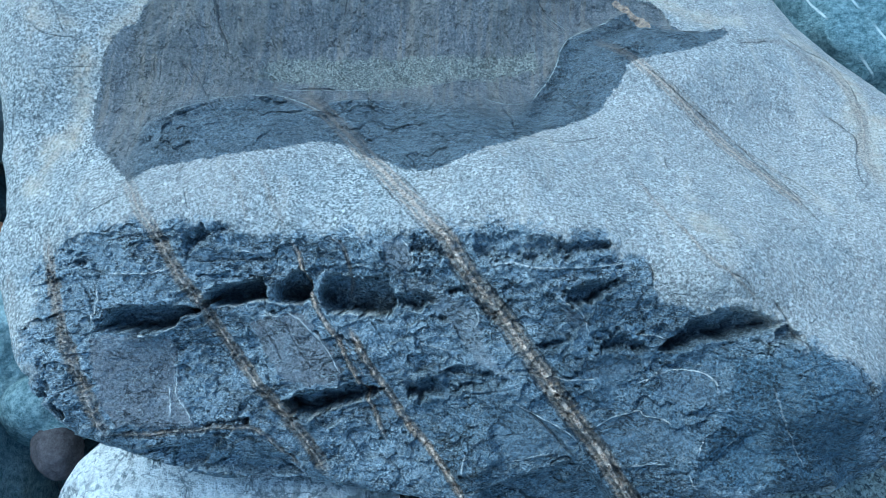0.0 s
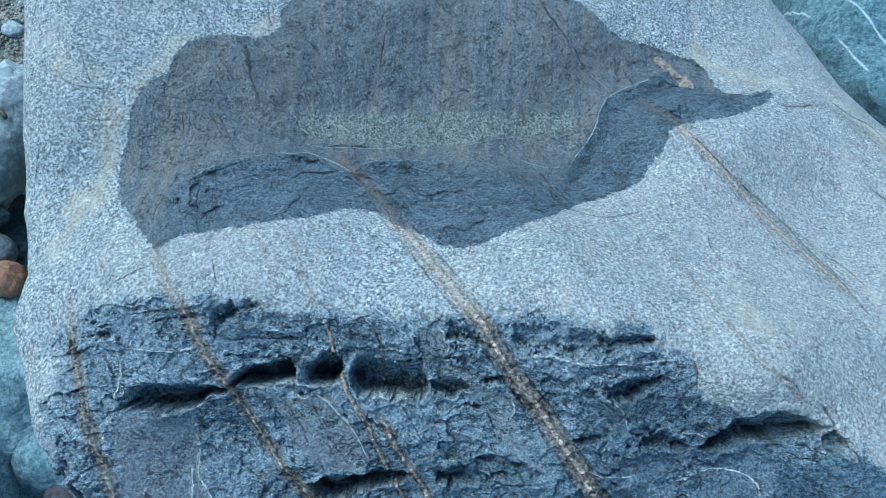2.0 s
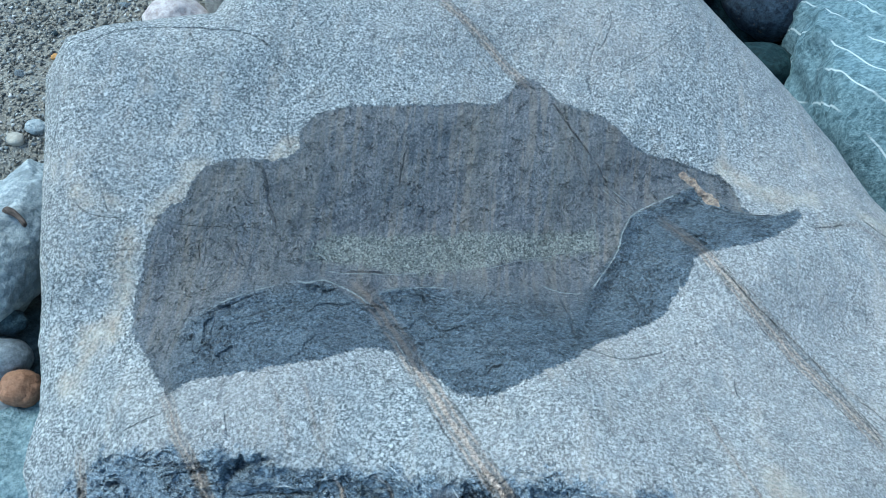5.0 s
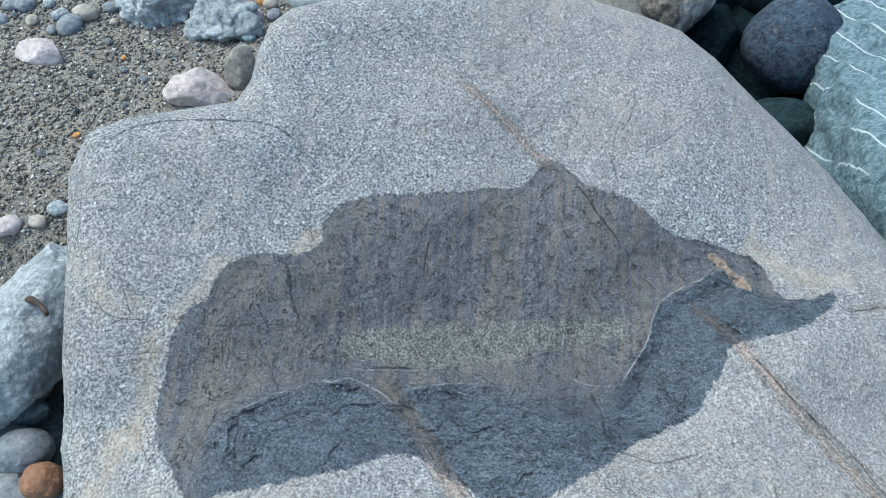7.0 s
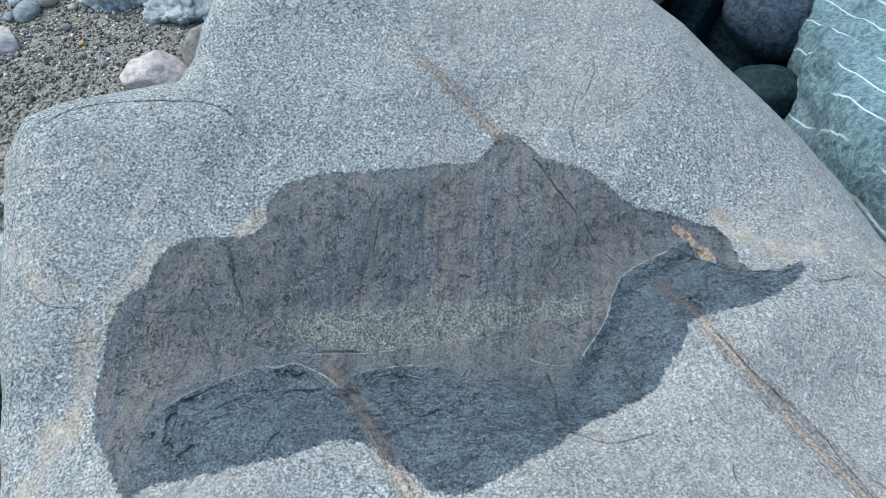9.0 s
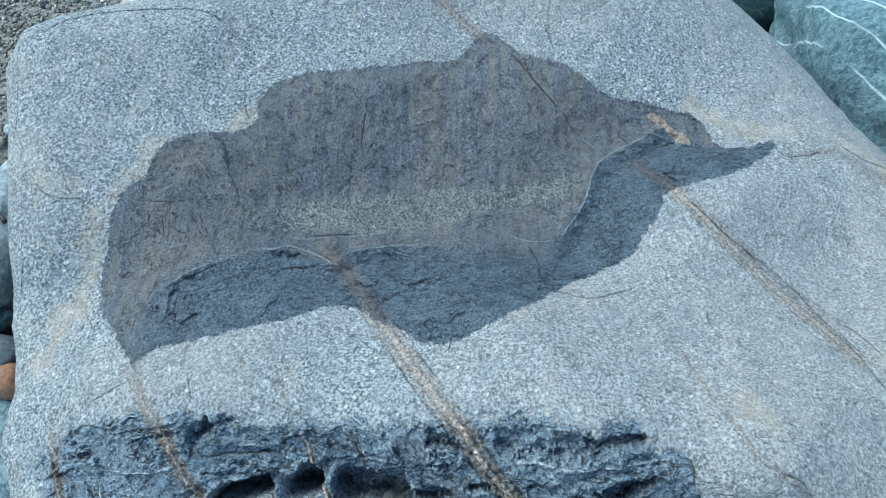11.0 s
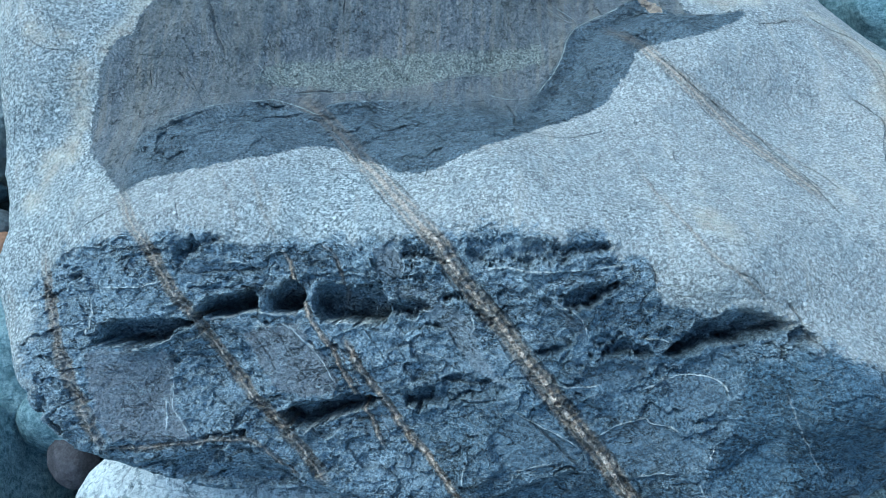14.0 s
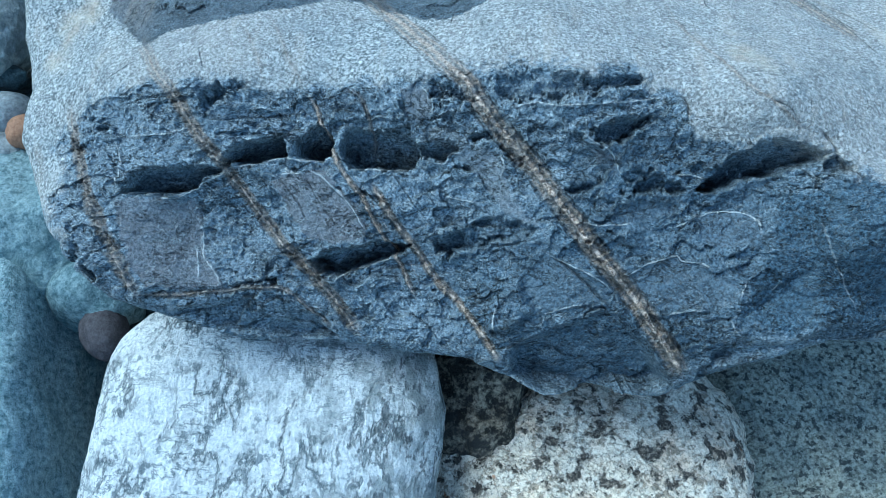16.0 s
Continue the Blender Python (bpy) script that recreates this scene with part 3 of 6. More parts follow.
# swells and dents: place, half widths, depth
DENTS = [
    (-0.05, 0.25, 0.2, 0.1, 0.0752),
    (-0.05, -0.15, 0.12, 0.08, 0.0398),
    (0.25, 0.6, 0.2, 0.14, -0.0350),
    (-0.45, 0.15, 0.12, 0.08, 0.0372),
    (0.4, -0.15, 0.08, 0.06, -0.0750),
    (0.15, -0, 0.12, 0.08, -0.0439),
    (-0.05, -0, 0.08, 0.06, -0.0318),
    (0.45, 0.15, 0.12, 0.08, 0.0388),
    (0.2, 0.35, 0.08, 0.06, 0.0414),
    (-0.3, 0.25, 0.12, 0.08, 0.0344),
    (-0.3, 0.65, 0.16, 0.1, 0.0220),
    (0.35, -0.25, 0.12, 0.08, -0.0450),
    (0.35, 0.25, 0.12, 0.08, -0.0259),
    (-0.15, -0.25, 0.12, 0.08, 0.0327),
    (0.3, -0, 0.08, 0.06, -0.0274),
    (0.05, 0.1, 0.08, 0.06, -0.0252),
    (-0.5, -0, 0.1, 0.15, 0.0497),
    (-0.25, -0.15, 0.08, 0.06, 0.0283),
    (0.1, 0.2, 0.08, 0.06, 0.0238),
    (-0.1, 0.15, 0.08, 0.06, 0.0195),
]

# broad swells: place, height
SWELLS = [(-0.4, -0.12, -0.0115), (-0.4, -0.04, 0.0062), (-0.4, 0.04, -0.0038), (-0.4, 0.36, 0.0065), (-0.3, -0.20, -0.0061), (-0.3, -0.12, 0.0270), (-0.3, -0.04, -0.0048), (-0.3, 0.04, -0.0075), (-0.3, 0.20, -0.0020), (-0.3, 0.28, -0.0075), (-0.3, 0.36, 0.0083), (-0.3, 0.44, 0.0147), (-0.2, -0.12, 0.0080), (-0.2, -0.04, 0.0076), (-0.2, 0.04, -0.0021), (-0.2, 0.12, -0.0021), (-0.2, 0.20, 0.0082), (-0.2, 0.28, 0.0078), (-0.2, 0.36, 0.0089), (-0.2, 0.44, 0.0082), (-0.1, -0.20, 0.0074), (-0.1, -0.12, -0.0070), (-0.1, -0.04, 0.0321), (-0.1, 0.20, -0.0061), (-0.1, 0.36, 0.0116), (-0.1, 0.44, 0.0020), (-0.0, -0.20, 0.0118), (-0.0, -0.04, 0.0071), (-0.0, 0.12, -0.0029), (-0.0, 0.20, -0.0074), (-0.0, 0.36, 0.0146), (-0.0, 0.44, 0.0122), (-0.0, 0.52, 0.0165)]
SWELLS += [(0.1, -0.12, -0.0047), (0.1, -0.04, -0.0071), (0.1, 0.04, -0.0095), (0.1, 0.12, -0.0094), (0.1, 0.20, 0.0074), (0.1, 0.28, 0.0212), (0.1, 0.44, 0.0043), (0.1, 0.52, 0.0074), (0.2, -0.20, 0.0080), (0.2, -0.12, 0.0063), (0.2, -0.04, 0.0061), (0.2, 0.04, 0.0050), (0.2, 0.20, 0.0055), (0.2, 0.36, -0.0024), (0.3, -0.20, 0.0085), (0.3, -0.12, 0.0096), (0.3, -0.04, -0.0335), (0.3, 0.20, -0.0024), (0.3, 0.28, -0.0028), (0.3, 0.36, 0.0099), (0.4, -0.20, 0.0030), (0.4, -0.12, -0.0066), (0.4, -0.04, -0.0174), (0.4, 0.12, -0.0043)]


def slab_depth(u, v):
    """Two planes that meet in a worn edge, bent, with swells and dents."""
    def hinge(x, s):
        return s * np.logaddexp(0, x / s)
    top, low = hinge(v - (0.03 - 0.03 * u), 0.018), hinge(-0.17 - v, 0.03)
    d = 0.8310 + 0.0672 * u + 0.0431 * u * u + 0.2426 * v + 0.0400 * u * v + 0.5819 * top + 0.3617 * top * u - 0.4159 * top * top + 0.6590 * low
    for a, b, sa, sb, h in DENTS:
        d = d + h * np.exp(-(((u - a) / sa) ** 2) - ((v - b) / sb) ** 2)
    for a, b, h in SWELLS:
        d = d + h * np.exp(-(((u - a) / 0.075) ** 2) - ((v - b) / 0.06) ** 2)
    return d


WET_BACK = [(-0.359, 0.077), (-0.387, 0.101), (-0.425, 0.128), (-0.437, 0.161), (-0.43, 0.216), (-0.43, 0.251), (-0.416, 0.286), (-0.393, 0.293), (-0.395, 0.313), (-0.383, 0.334), (-0.363, 0.347), (-0.34, 0.356), (-0.309, 0.352), (-0.282, 0.359), (-0.268, 0.374), (-0.272, 0.395), (-0.263, 0.413), (-0.244, 0.429), (-0.203, 0.438), (-0.135, 0.445), (-0.096, 0.447), (-0.058, 0.459), (-0.026, 0.456), (0.005, 0.474), (0.024, 0.504), (0.044, 0.506), (0.069, 0.479), (0.102, 0.464), (0.14, 0.457), (0.165, 0.439), (0.196, 0.408), (0.257, 0.394), (0.299, 0.381), (0.323, 0.376), (0.337, 0.35), (0.338, 0.325), (0.371, 0.318), (0.421, 0.332), (0.43, 0.322)]
WET_FRONT = [(0.395, 0.303), (0.339, 0.278), (0.279, 0.266), (0.257, 0.259), (0.246, 0.233), (0.226, 0.209), (0.212, 0.183), (0.178, 0.167), (0.133, 0.151), (0.102, 0.139), (0.073, 0.126), (0.046, 0.119), (0.021, 0.106), (-0.007, 0.092), (-0.029, 0.091), (-0.048, 0.094), (-0.072, 0.105), (-0.096, 0.113), (-0.111, 0.125), (-0.138, 0.13), (-0.164, 0.13), (-0.193, 0.121), (-0.223, 0.116), (-0.263, 0.107), (-0.298, 0.099), (-0.329, 0.094), (-0.348, 0.085)]
SHORE_LEFT = [(-0.364, 0.147), (-0.349, 0.165), (-0.32, 0.179), (-0.284, 0.192), (-0.261, 0.192), (-0.25, 0.2), (-0.231, 0.203), (-0.205, 0.195), (-0.175, 0.181), (-0.157, 0.179), (-0.15, 0.194), (-0.116, 0.2), (-0.065, 0.2)]
SHORE_RIGHT = [(0.092, 0.177), (0.113, 0.193), (0.127, 0.213), (0.147, 0.242), (0.161, 0.262), (0.167, 0.286), (0.186, 0.312), (0.224, 0.329), (0.255, 0.347), (0.276, 0.357), (0.301, 0.343), (0.323, 0.324), (0.362, 0.318), (0.424, 0.33)]
SILT_BACK = [(-0.244, 0.244), (-0.218, 0.26), (-0.175, 0.266), (-0.116, 0.268), (-0.055, 0.27), (0.007, 0.278), (0.071, 0.282), (0.133, 0.288)]
SILT_FRONT = [(-0.247, 0.227), (-0.211, 0.222), (-0.154, 0.218), (-0.096, 0.215), (-0.037, 0.223), (0.023, 0.239), (0.087, 0.247), (0.14, 0.257)]
FRESH_EDGE = [(-0.492, -0.023), (-0.447, -0.014), (-0.415, 0.014), (-0.383, 0.022), (-0.34, 0.027), (-0.313, 0.026), (-0.286, 0.031), (-0.253, 0.031), (-0.224, 0.023), (-0.2, 0.009), (-0.182, 0.014), (-0.158, 0.019), (-0.134, 0.022), (-0.109, 0.017), (-0.083, 0.015), (-0.062, 0.024), (-0.044, 0.021), (-0.023, 0.017), (0, 0.021), (0.029, 0.026), (0.064, 0.025), (0.097, 0.017), (0.13, 0.012), (0.16, 0.018), (0.177, 0.013), (0.192, -0.006), (0.214, -0.012), (0.22, -0.026), (0.225, -0.04), (0.24, -0.052), (0.262, -0.063), (0.278, -0.069), (0.29, -0.064), (0.314, -0.062), (0.337, -0.067), (0.354, -0.079), (0.373, -0.089), (0.385, -0.098), (0.399, -0.112), (0.492, -0.144)]
VEINS, CRACKS, PALE_EDGES, HOLLOWS, PARTINGS, SMOOTH, LEANING = ([] for _ in range(7))


def vein(core, fringe, strong, rusty, seam, line):
    """Half width of the pale core and of the rusty fringe, their strength and that of the dark seams beside them."""
    VEINS.append((core, fringe, strong, rusty, seam, line))


def crack(half, deep, strong, line):
    CRACKS.append((half, deep, strong, line))


def pale_edge(half, strong, line):
    """A thin pale edge where the rock has chipped."""
    PALE_EDGES.append((half, strong, line))


def hollow(deep, ring):
    """A hollow where a block has broken out."""
    HOLLOWS.append((deep, ring))


def parting(tone, ring):
    """A smooth parting plane on the broken face: brown at 0, pale grey at 1."""
    PARTINGS.append((tone, ring))


def smooth(ring):
    """A plain split plane without the brown skin."""
    SMOOTH.append(ring)


def leaning(slope, ring):
    """A facet that leans under, or back."""
    LEANING.append((slope, ring))


vein(0.0028, 0.0125, 1, 0.9, 0.9, [(-0.197, 0.21), (-0.169, 0.192), (-0.149, 0.176), (-0.121, 0.146), (-0.094, 0.114), (-0.065, 0.085), (-0.03, 0.049), (-0.011, 0.027), (0.007, 0.01), (0.018, -0.013), (0.034, -0.037), (0.052, -0.058), (0.069, -0.08), (0.084, -0.102), (0.101, -0.126), (0.123, -0.158), (0.145, -0.188), (0.158, -0.203), (0.176, -0.228), (0.194, -0.259), (0.211, -0.285), (0.229, -0.317)])
vein(0.0014, 0.0085, 0.65, 0.85, 0.1, [(-0.369, 0.086), (-0.352, 0.07), (-0.33, 0.043), (-0.31, 0.016), (-0.303, 0.007), (-0.293, -0.012), (-0.279, -0.034), (-0.263, -0.052), (-0.257, -0.067), (-0.243, -0.092), (-0.228, -0.117), (-0.205, -0.149), (-0.178, -0.178), (-0.156, -0.208), (-0.141, -0.235), (-0.125, -0.264)])
vein(0.0017, 0.004, 1, 0.7, 0, [(-0.17, 0.015), (-0.157, -0.01), (-0.151, -0.034), (-0.145, -0.055), (-0.132, -0.077), (-0.115, -0.102), (-0.101, -0.13), (-0.089, -0.156), (-0.076, -0.185), (-0.063, -0.22)])
vein(0.0008, 0.005, 0.3, 0.45, 0, [(-0.222, 0.112), (-0.206, 0.083), (-0.19, 0.052), (-0.17, 0.016), (-0.183, 0.034), (-0.17, 0.015)])
vein(0.0022, 0.006, 0.9, 0.9, 0, [(-0.11, -0.083), (-0.097, -0.1), (-0.086, -0.121), (-0.074, -0.141), (-0.061, -0.16), (-0.048, -0.186), (-0.03, -0.208), (-0.005, -0.236), (0.012, -0.261), (0.028, -0.297)])
vein(0.0008, 0.004, 0.3, 0.4, 0, [(-0.25, 0.105), (-0.234, 0.076), (-0.218, 0.042), (-0.211, 0.02)])
vein(0.0018, 0.009, 0.45, 0.8, 0.05, [(-0.444, 0.026), (-0.439, -0.016), (-0.423, -0.052), (-0.407, -0.084), (-0.392, -0.114), (-0.381, -0.138), (-0.37, -0.163), (-0.362, -0.186), (-0.35, -0.206)])
vein(0.0009, 0.004, 0.4, 0.6, 0, [(-0.364, -0.193), (-0.322, -0.199), (-0.278, -0.197), (-0.238, -0.195), (-0.212, -0.195), (-0.195, -0.205), (-0.174, -0.23), (-0.152, -0.255)])
vein(0.002, 0.0085, 0.8, 0.95, 0.6, [(-0.11, 0.621), (-0.077, 0.597), (-0.045, 0.568), (-0.011, 0.534), (0.021, 0.502), (0.049, 0.478)])
vein(0.0006, 0.0045, 0.2, 0.5, 0, [(0.081, 0.43), (0.101, 0.392), (0.123, 0.358), (0.15, 0.336), (0.178, 0.319)])
vein(0.0026, 0.0105, 0.9, 0.95, 0.9, [(0.218, 0.319), (0.24, 0.291), (0.263, 0.269), (0.286, 0.239), (0.304, 0.216), (0.338, 0.172), (0.375, 0.127), (0.407, 0.095), (0.426, 0.067), (0.444, 0.044)])
vein(0.0006, 0.003, 0.3, 0.5, 0.6, [(0.313, 0.227), (0.337, 0.194), (0.363, 0.166), (0.395, 0.132), (0.428, 0.104), (0.45, 0.079)])
vein(0.0008, 0.0034, 0.6, 0.7, 0.2, [(0.227, 0.093), (0.245, 0.051), (0.263, 0.019), (0.28, -0.011), (0.3, -0.026), (0.323, -0.046), (0.34, -0.061)])
vein(0.0006, 0.0032, 0.3, 0.55, 0, [(-0.134, 0.019), (-0.109, 0.004), (-0.102, -0.015), (-0.101, -0.033), (-0.107, -0.054), (-0.112, -0.07)])
vein(0.0006, 0.003, 0.3, 0.45, 0, [(0.224, 0.115), (0.233, 0.088), (0.238, 0.063), (0.247, 0.042)])
vein(0.0008, 0.006, 0.2, 0.5, 0.2, [(0.434, 0.306), (0.487, 0.316), (0.531, 0.31), (0.551, 0.274), (0.555, 0.229)])
vein(0.0012, 0.009, 0.3, 0.7, 0.3, [(0.524, 0.297), (0.573, 0.274), (0.591, 0.232), (0.592, 0.179), (0.563, 0.13), (0.555, 0.076)])
crack(0.00112, 0.0012, 0.34, [(-0.521, 0.512), (-0.475, 0.528), (-0.407, 0.531), (-0.357, 0.53), (-0.32, 0.513), (-0.295, 0.478)])
crack(0.00112, 0.0012, 0.2975, [(0.157, 0.628), (0.139, 0.582), (0.123, 0.541), (0.127, 0.499), (0.132, 0.46)])
crack(0.00104, 0.0006, 0.51, [(-0.336, 0.252), (-0.317, 0.22), (-0.282, 0.169), (-0.26, 0.139)])
crack(0.00104, 0.0006, 0.51, [(-0.364, 0.258), (-0.363, 0.226), (-0.361, 0.195)])
crack(0.0012, 0.0018, 0.425, [(-0.25, 0.167), (-0.25, 0.185), (-0.244, 0.196), (-0.214, 0.194), (-0.191, 0.189), (-0.175, 0.176), (-0.15, 0.165)])
crack(0.00112, 0.0012, 0.425, [(0.045, 0.424), (0.052, 0.396), (0.06, 0.373)])
crack(0.00128, 0.0018, 0.425, [(0.224, 0.316), (0.236, 0.296), (0.256, 0.27)])
crack(0.00112, 0.0012, 0.3825, [(-0.569, 0.333), (-0.564, 0.367), (-0.566, 0.401), (-0.578, 0.451), (-0.577, 0.479), (-0.566, 0.496), (-0.535, 0.509)])
crack(0.00112, 0.0012, 0.2975, [(0.441, 0.517), (0.415, 0.483), (0.393, 0.466)])
crack(0.00112, 0.0012, 0.2975, [(-0.433, 0.524), (-0.417, 0.506), (-0.395, 0.496)])
crack(0.0009, 0.002, 0.55, [(0.094, 0.142), (0.121, 0.138), (0.148, 0.132), (0.184, 0.138), (0.207, 0.144)])
crack(0.001, 0.002, 0.6, [(-0.338, 0.168), (-0.328, 0.132), (-0.316, 0.098)])
crack(0.0009, 0.002, 0.6, [(-0.344, 0.248), (-0.331, 0.231), (-0.317, 0.21)])
crack(0.0009, 0.002, 0.5, [(-0.37, 0.253), (-0.371, 0.235), (-0.368, 0.214)])
crack(0.0016, 0.004, 0.6, [(-0.312, 0.347), (-0.299, 0.318), (-0.3, 0.301), (-0.289, 0.28), (-0.283, 0.262)])
crack(0.0008, 0.001, 0.5, [(-0.406, 0.264), (-0.378, 0.263), (-0.349, 0.262), (-0.316, 0.256)])
crack(0.0009, 0.002, 0.5, [(-0.131, 0.382), (-0.137, 0.35), (-0.139, 0.323)])
crack(0.0012, 0.003, 0.7, [(0.16, 0.221), (0.177, 0.196), (0.191, 0.172)])
crack(0.0022, 0.006, 0.7, [(0.081, 0.196), (0.095, 0.171), (0.088, 0.156), (0.103, 0.147)])
crack(0.001, 0.002, 0.6, [(-0.007, 0.108), (-0.012, 0.093), (-0.014, 0.081)])
crack(0.0009, 0.002, 0.6, [(0.204, 0.222), (0.213, 0.202)])
crack(0.0008, 0.001, 0.5, [(-0.359, 0.171), (-0.364, 0.153), (-0.377, 0.129), (-0.373, 0.104)])
crack(0.0009, 0.002, 0.6, [(0.278, 0.118), (0.275, 0.105), (0.278, 0.093)])
crack(0.001, 0.002, 0.5, [(-0.29, 0.073), (-0.282, 0.051), (-0.277, 0.039)])
crack(0.0009, 0.001, 0.5, [(-0.398, 0.038), (-0.378, 0.051), (-0.355, 0.061)])
crack(0.0009, 0.001, 0.45, [(-0.521, 0.291), (-0.505, 0.271), (-0.48, 0.267), (-0.449, 0.266)])
crack(0.0009, 0.001, 0.4, [(-0.506, 0.223), (-0.476, 0.226), (-0.439, 0.229)])
crack(0.0016, 0.003, 0.6, [(-0.275, 0.308), (-0.271, 0.308)])
crack(0.0014, 0.003, 0.7, [(-0.201, 0.214), (-0.173, 0.216), (-0.137, 0.215)])
crack(0.0012, 0.002, 0.6, [(-0.354, 0.154), (-0.321, 0.169), (-0.299, 0.181), (-0.275, 0.189)])
crack(0.0012, 0.002, 0.6, [(-0.315, 0.151), (-0.293, 0.162), (-0.263, 0.169), (-0.258, 0.177)])
crack(0.0012, 0.002, 0.55, [(-0.219, 0.176), (-0.192, 0.174), (-0.153, 0.178), (-0.124, 0.168)])
crack(0.0012, 0.002, 0.5, [(-0.221, 0.158), (-0.189, 0.162), (-0.15, 0.159)])
crack(0.001, 0.002, 0.55, [(0.241, 0.32), (0.25, 0.301), (0.256, 0.283)])
crack(0.001, 0.002, 0.5, [(0.196, 0.29), (0.213, 0.3), (0.221, 0.303)])
crack(0.0008, 0.001, 0.4, [(-0.29, 0.425), (-0.286, 0.389), (-0.272, 0.358)])
crack(0.0012, 0.003, 0.75, [(0.068, 0.473), (0.085, 0.448), (0.105, 0.419), (0.131, 0.388)])
crack(0.0011, 0.002, 0.6, [(0.131, 0.388), (0.159, 0.35), (0.182, 0.322)])
crack(0.001, 0.002, 0.5, [(0.258, 0.349), (0.289, 0.331), (0.317, 0.322), (0.347, 0.318), (0.382, 0.32)])
crack(0.001, 0.001, 0.5, [(-0.532, 0.194), (-0.535, 0.167), (-0.534, 0.147)])
crack(0.0009, 0.001, 0.4, [(-0.503, 0.33), (-0.487, 0.295), (-0.474, 0.267)])
crack(0.0014, 0.003, 0.6, [(0.522, 0.326), (0.551, 0.302), (0.589, 0.289), (0.601, 0.253), (0.597, 0.208)])
crack(0.0014, 0.003, 0.6, [(0.533, 0.193), (0.562, 0.166), (0.569, 0.148), (0.546, 0.113), (0.535, 0.08)])
crack(0.0011, 0.002, 0.55, [(-0.546, 0.493), (-0.517, 0.518), (-0.478, 0.526), (-0.431, 0.53), (-0.39, 0.53), (-0.359, 0.529), (-0.333, 0.519), (-0.318, 0.506)])
crack(0.001, 0.001, 0.45, [(-0.431, 0.528), (-0.418, 0.51), (-0.41, 0.499)])
crack(0.0012, 0.002, 0.5, [(0.119, 0.523), (0.125, 0.502), (0.128, 0.477)])
crack(0.0012, 0.002, 0.45, [(0.152, 0.634), (0.159, 0.612), (0.147, 0.571), (0.134, 0.553)])
crack(0.001, 0.001, 0.4, [(0.195, 0.539), (0.204, 0.548), (0.264, 0.593), (0.289, 0.63)])
crack(0.0009, 0.001, 0.35, [(0.311, 0.69), (0.33, 0.656)])
crack(0.0012, 0.002, 0.5, [(0.298, 0.517), (0.299, 0.487)])
crack(0.001, 0.002, 0.5, [(0.424, 0.331), (0.426, 0.305), (0.471, 0.31), (0.497, 0.312)])
crack(0.0009, 0.001, 0.35, [(-0.267, 0.537), (-0.255, 0.559), (-0.253, 0.568)])
crack(0.0012, 0.003, 0.7, [(-0.349, -0.002), (-0.337, 0.003), (-0.325, 0.007), (-0.312, 0.01)])
crack(0.001, 0.002, 0.6, [(-0.371, 0.009), (-0.352, 0.012), (-0.337, 0.016)])
crack(0.001, 0.002, 0.6, [(-0.385, -0.024), (-0.374, -0.04), (-0.376, -0.061)])
crack(0.001, 0.003, 0.7, [(0.219, -0.014), (0.225, -0.026), (0.223, -0.04)])
crack(0.0016, 0.004, 0.7, [(0.348, -0.053), (0.36, -0.068), (0.369, -0.086), (0.378, -0.097), (0.385, -0.111)])
crack(0.001, 0.002, 0.6, [(0.295, -0.023), (0.317, -0.032), (0.326, -0.046)])
crack(0.0012, 0.003, 0.6, [(-0.269, -0.192), (-0.243, -0.19), (-0.213, -0.187)])
crack(0.0014, 0.004, 0.6, [(0.022, -0.162), (0.046, -0.156), (0.076, -0.151)])
crack(0.0012, 0.003, 0.6, [(-0.011, -0.218), (0.005, -0.213), (0.021, -0.206)])
crack(0.0012, 0.003, 0.5, [(0.128, -0.141), (0.151, -0.133), (0.175, -0.127)])
crack(0.0012, 0.003, 0.5, [(0.21, -0.156), (0.225, -0.142), (0.239, -0.131)])
crack(0.001, 0.002, 0.6, [(-0.225, -0.067), (-0.218, -0.086), (-0.207, -0.101)])
crack(0.001, 0.002, 0.5, [(-0.175, -0.075), (-0.166, -0.097), (-0.152, -0.119), (-0.141, -0.137)])
crack(0.001, 0.002, 0.5, [(-0.199, -0.08), (-0.183, -0.108), (-0.175, -0.13)])
crack(0.001, 0.002, 0.5, [(-0.084, -0.073), (-0.067, -0.101), (-0.044, -0.129)])
crack(0.0014, 0.003, 0.6, [(0.237, -0.249), (0.253, -0.243), (0.269, -0.241)])
crack(0.0012, 0.003, 0.5, [(-0.402, -0.087), (-0.383, -0.091), (-0.371, -0.088)])
crack(0.0012, 0.003, 0.6, [(-0.404, -0.152), (-0.386, -0.144), (-0.375, -0.138)])
crack(0.0018, 0.004, 0.7, [(0.076, -0.163), (0.104, -0.185), (0.13, -0.213), (0.148, -0.229)])
crack(0.0018, 0.004, 0.7, [(0.183, -0.23), (0.204, -0.259), (0.226, -0.285)])
pale_edge(0.00112, 0.64, [(0.154, 0.353), (0.179, 0.333), (0.191, 0.321)])
pale_edge(0.00112, 0.48, [(0.134, 0.312), (0.135, 0.273)])
pale_edge(0.00096, 0.32, [(0.27, 0.376), (0.289, 0.358), (0.3, 0.342), (0.325, 0.332), (0.361, 0.328)])
pale_edge(0.001, 0.9, [(-0.3, 0.187), (-0.276, 0.193), (-0.264, 0.197)])
pale_edge(0.0012, 0.9, [(-0.256, 0.202), (-0.238, 0.199), (-0.223, 0.204), (-0.198, 0.198), (-0.175, 0.187), (-0.16, 0.179), (-0.153, 0.178)])
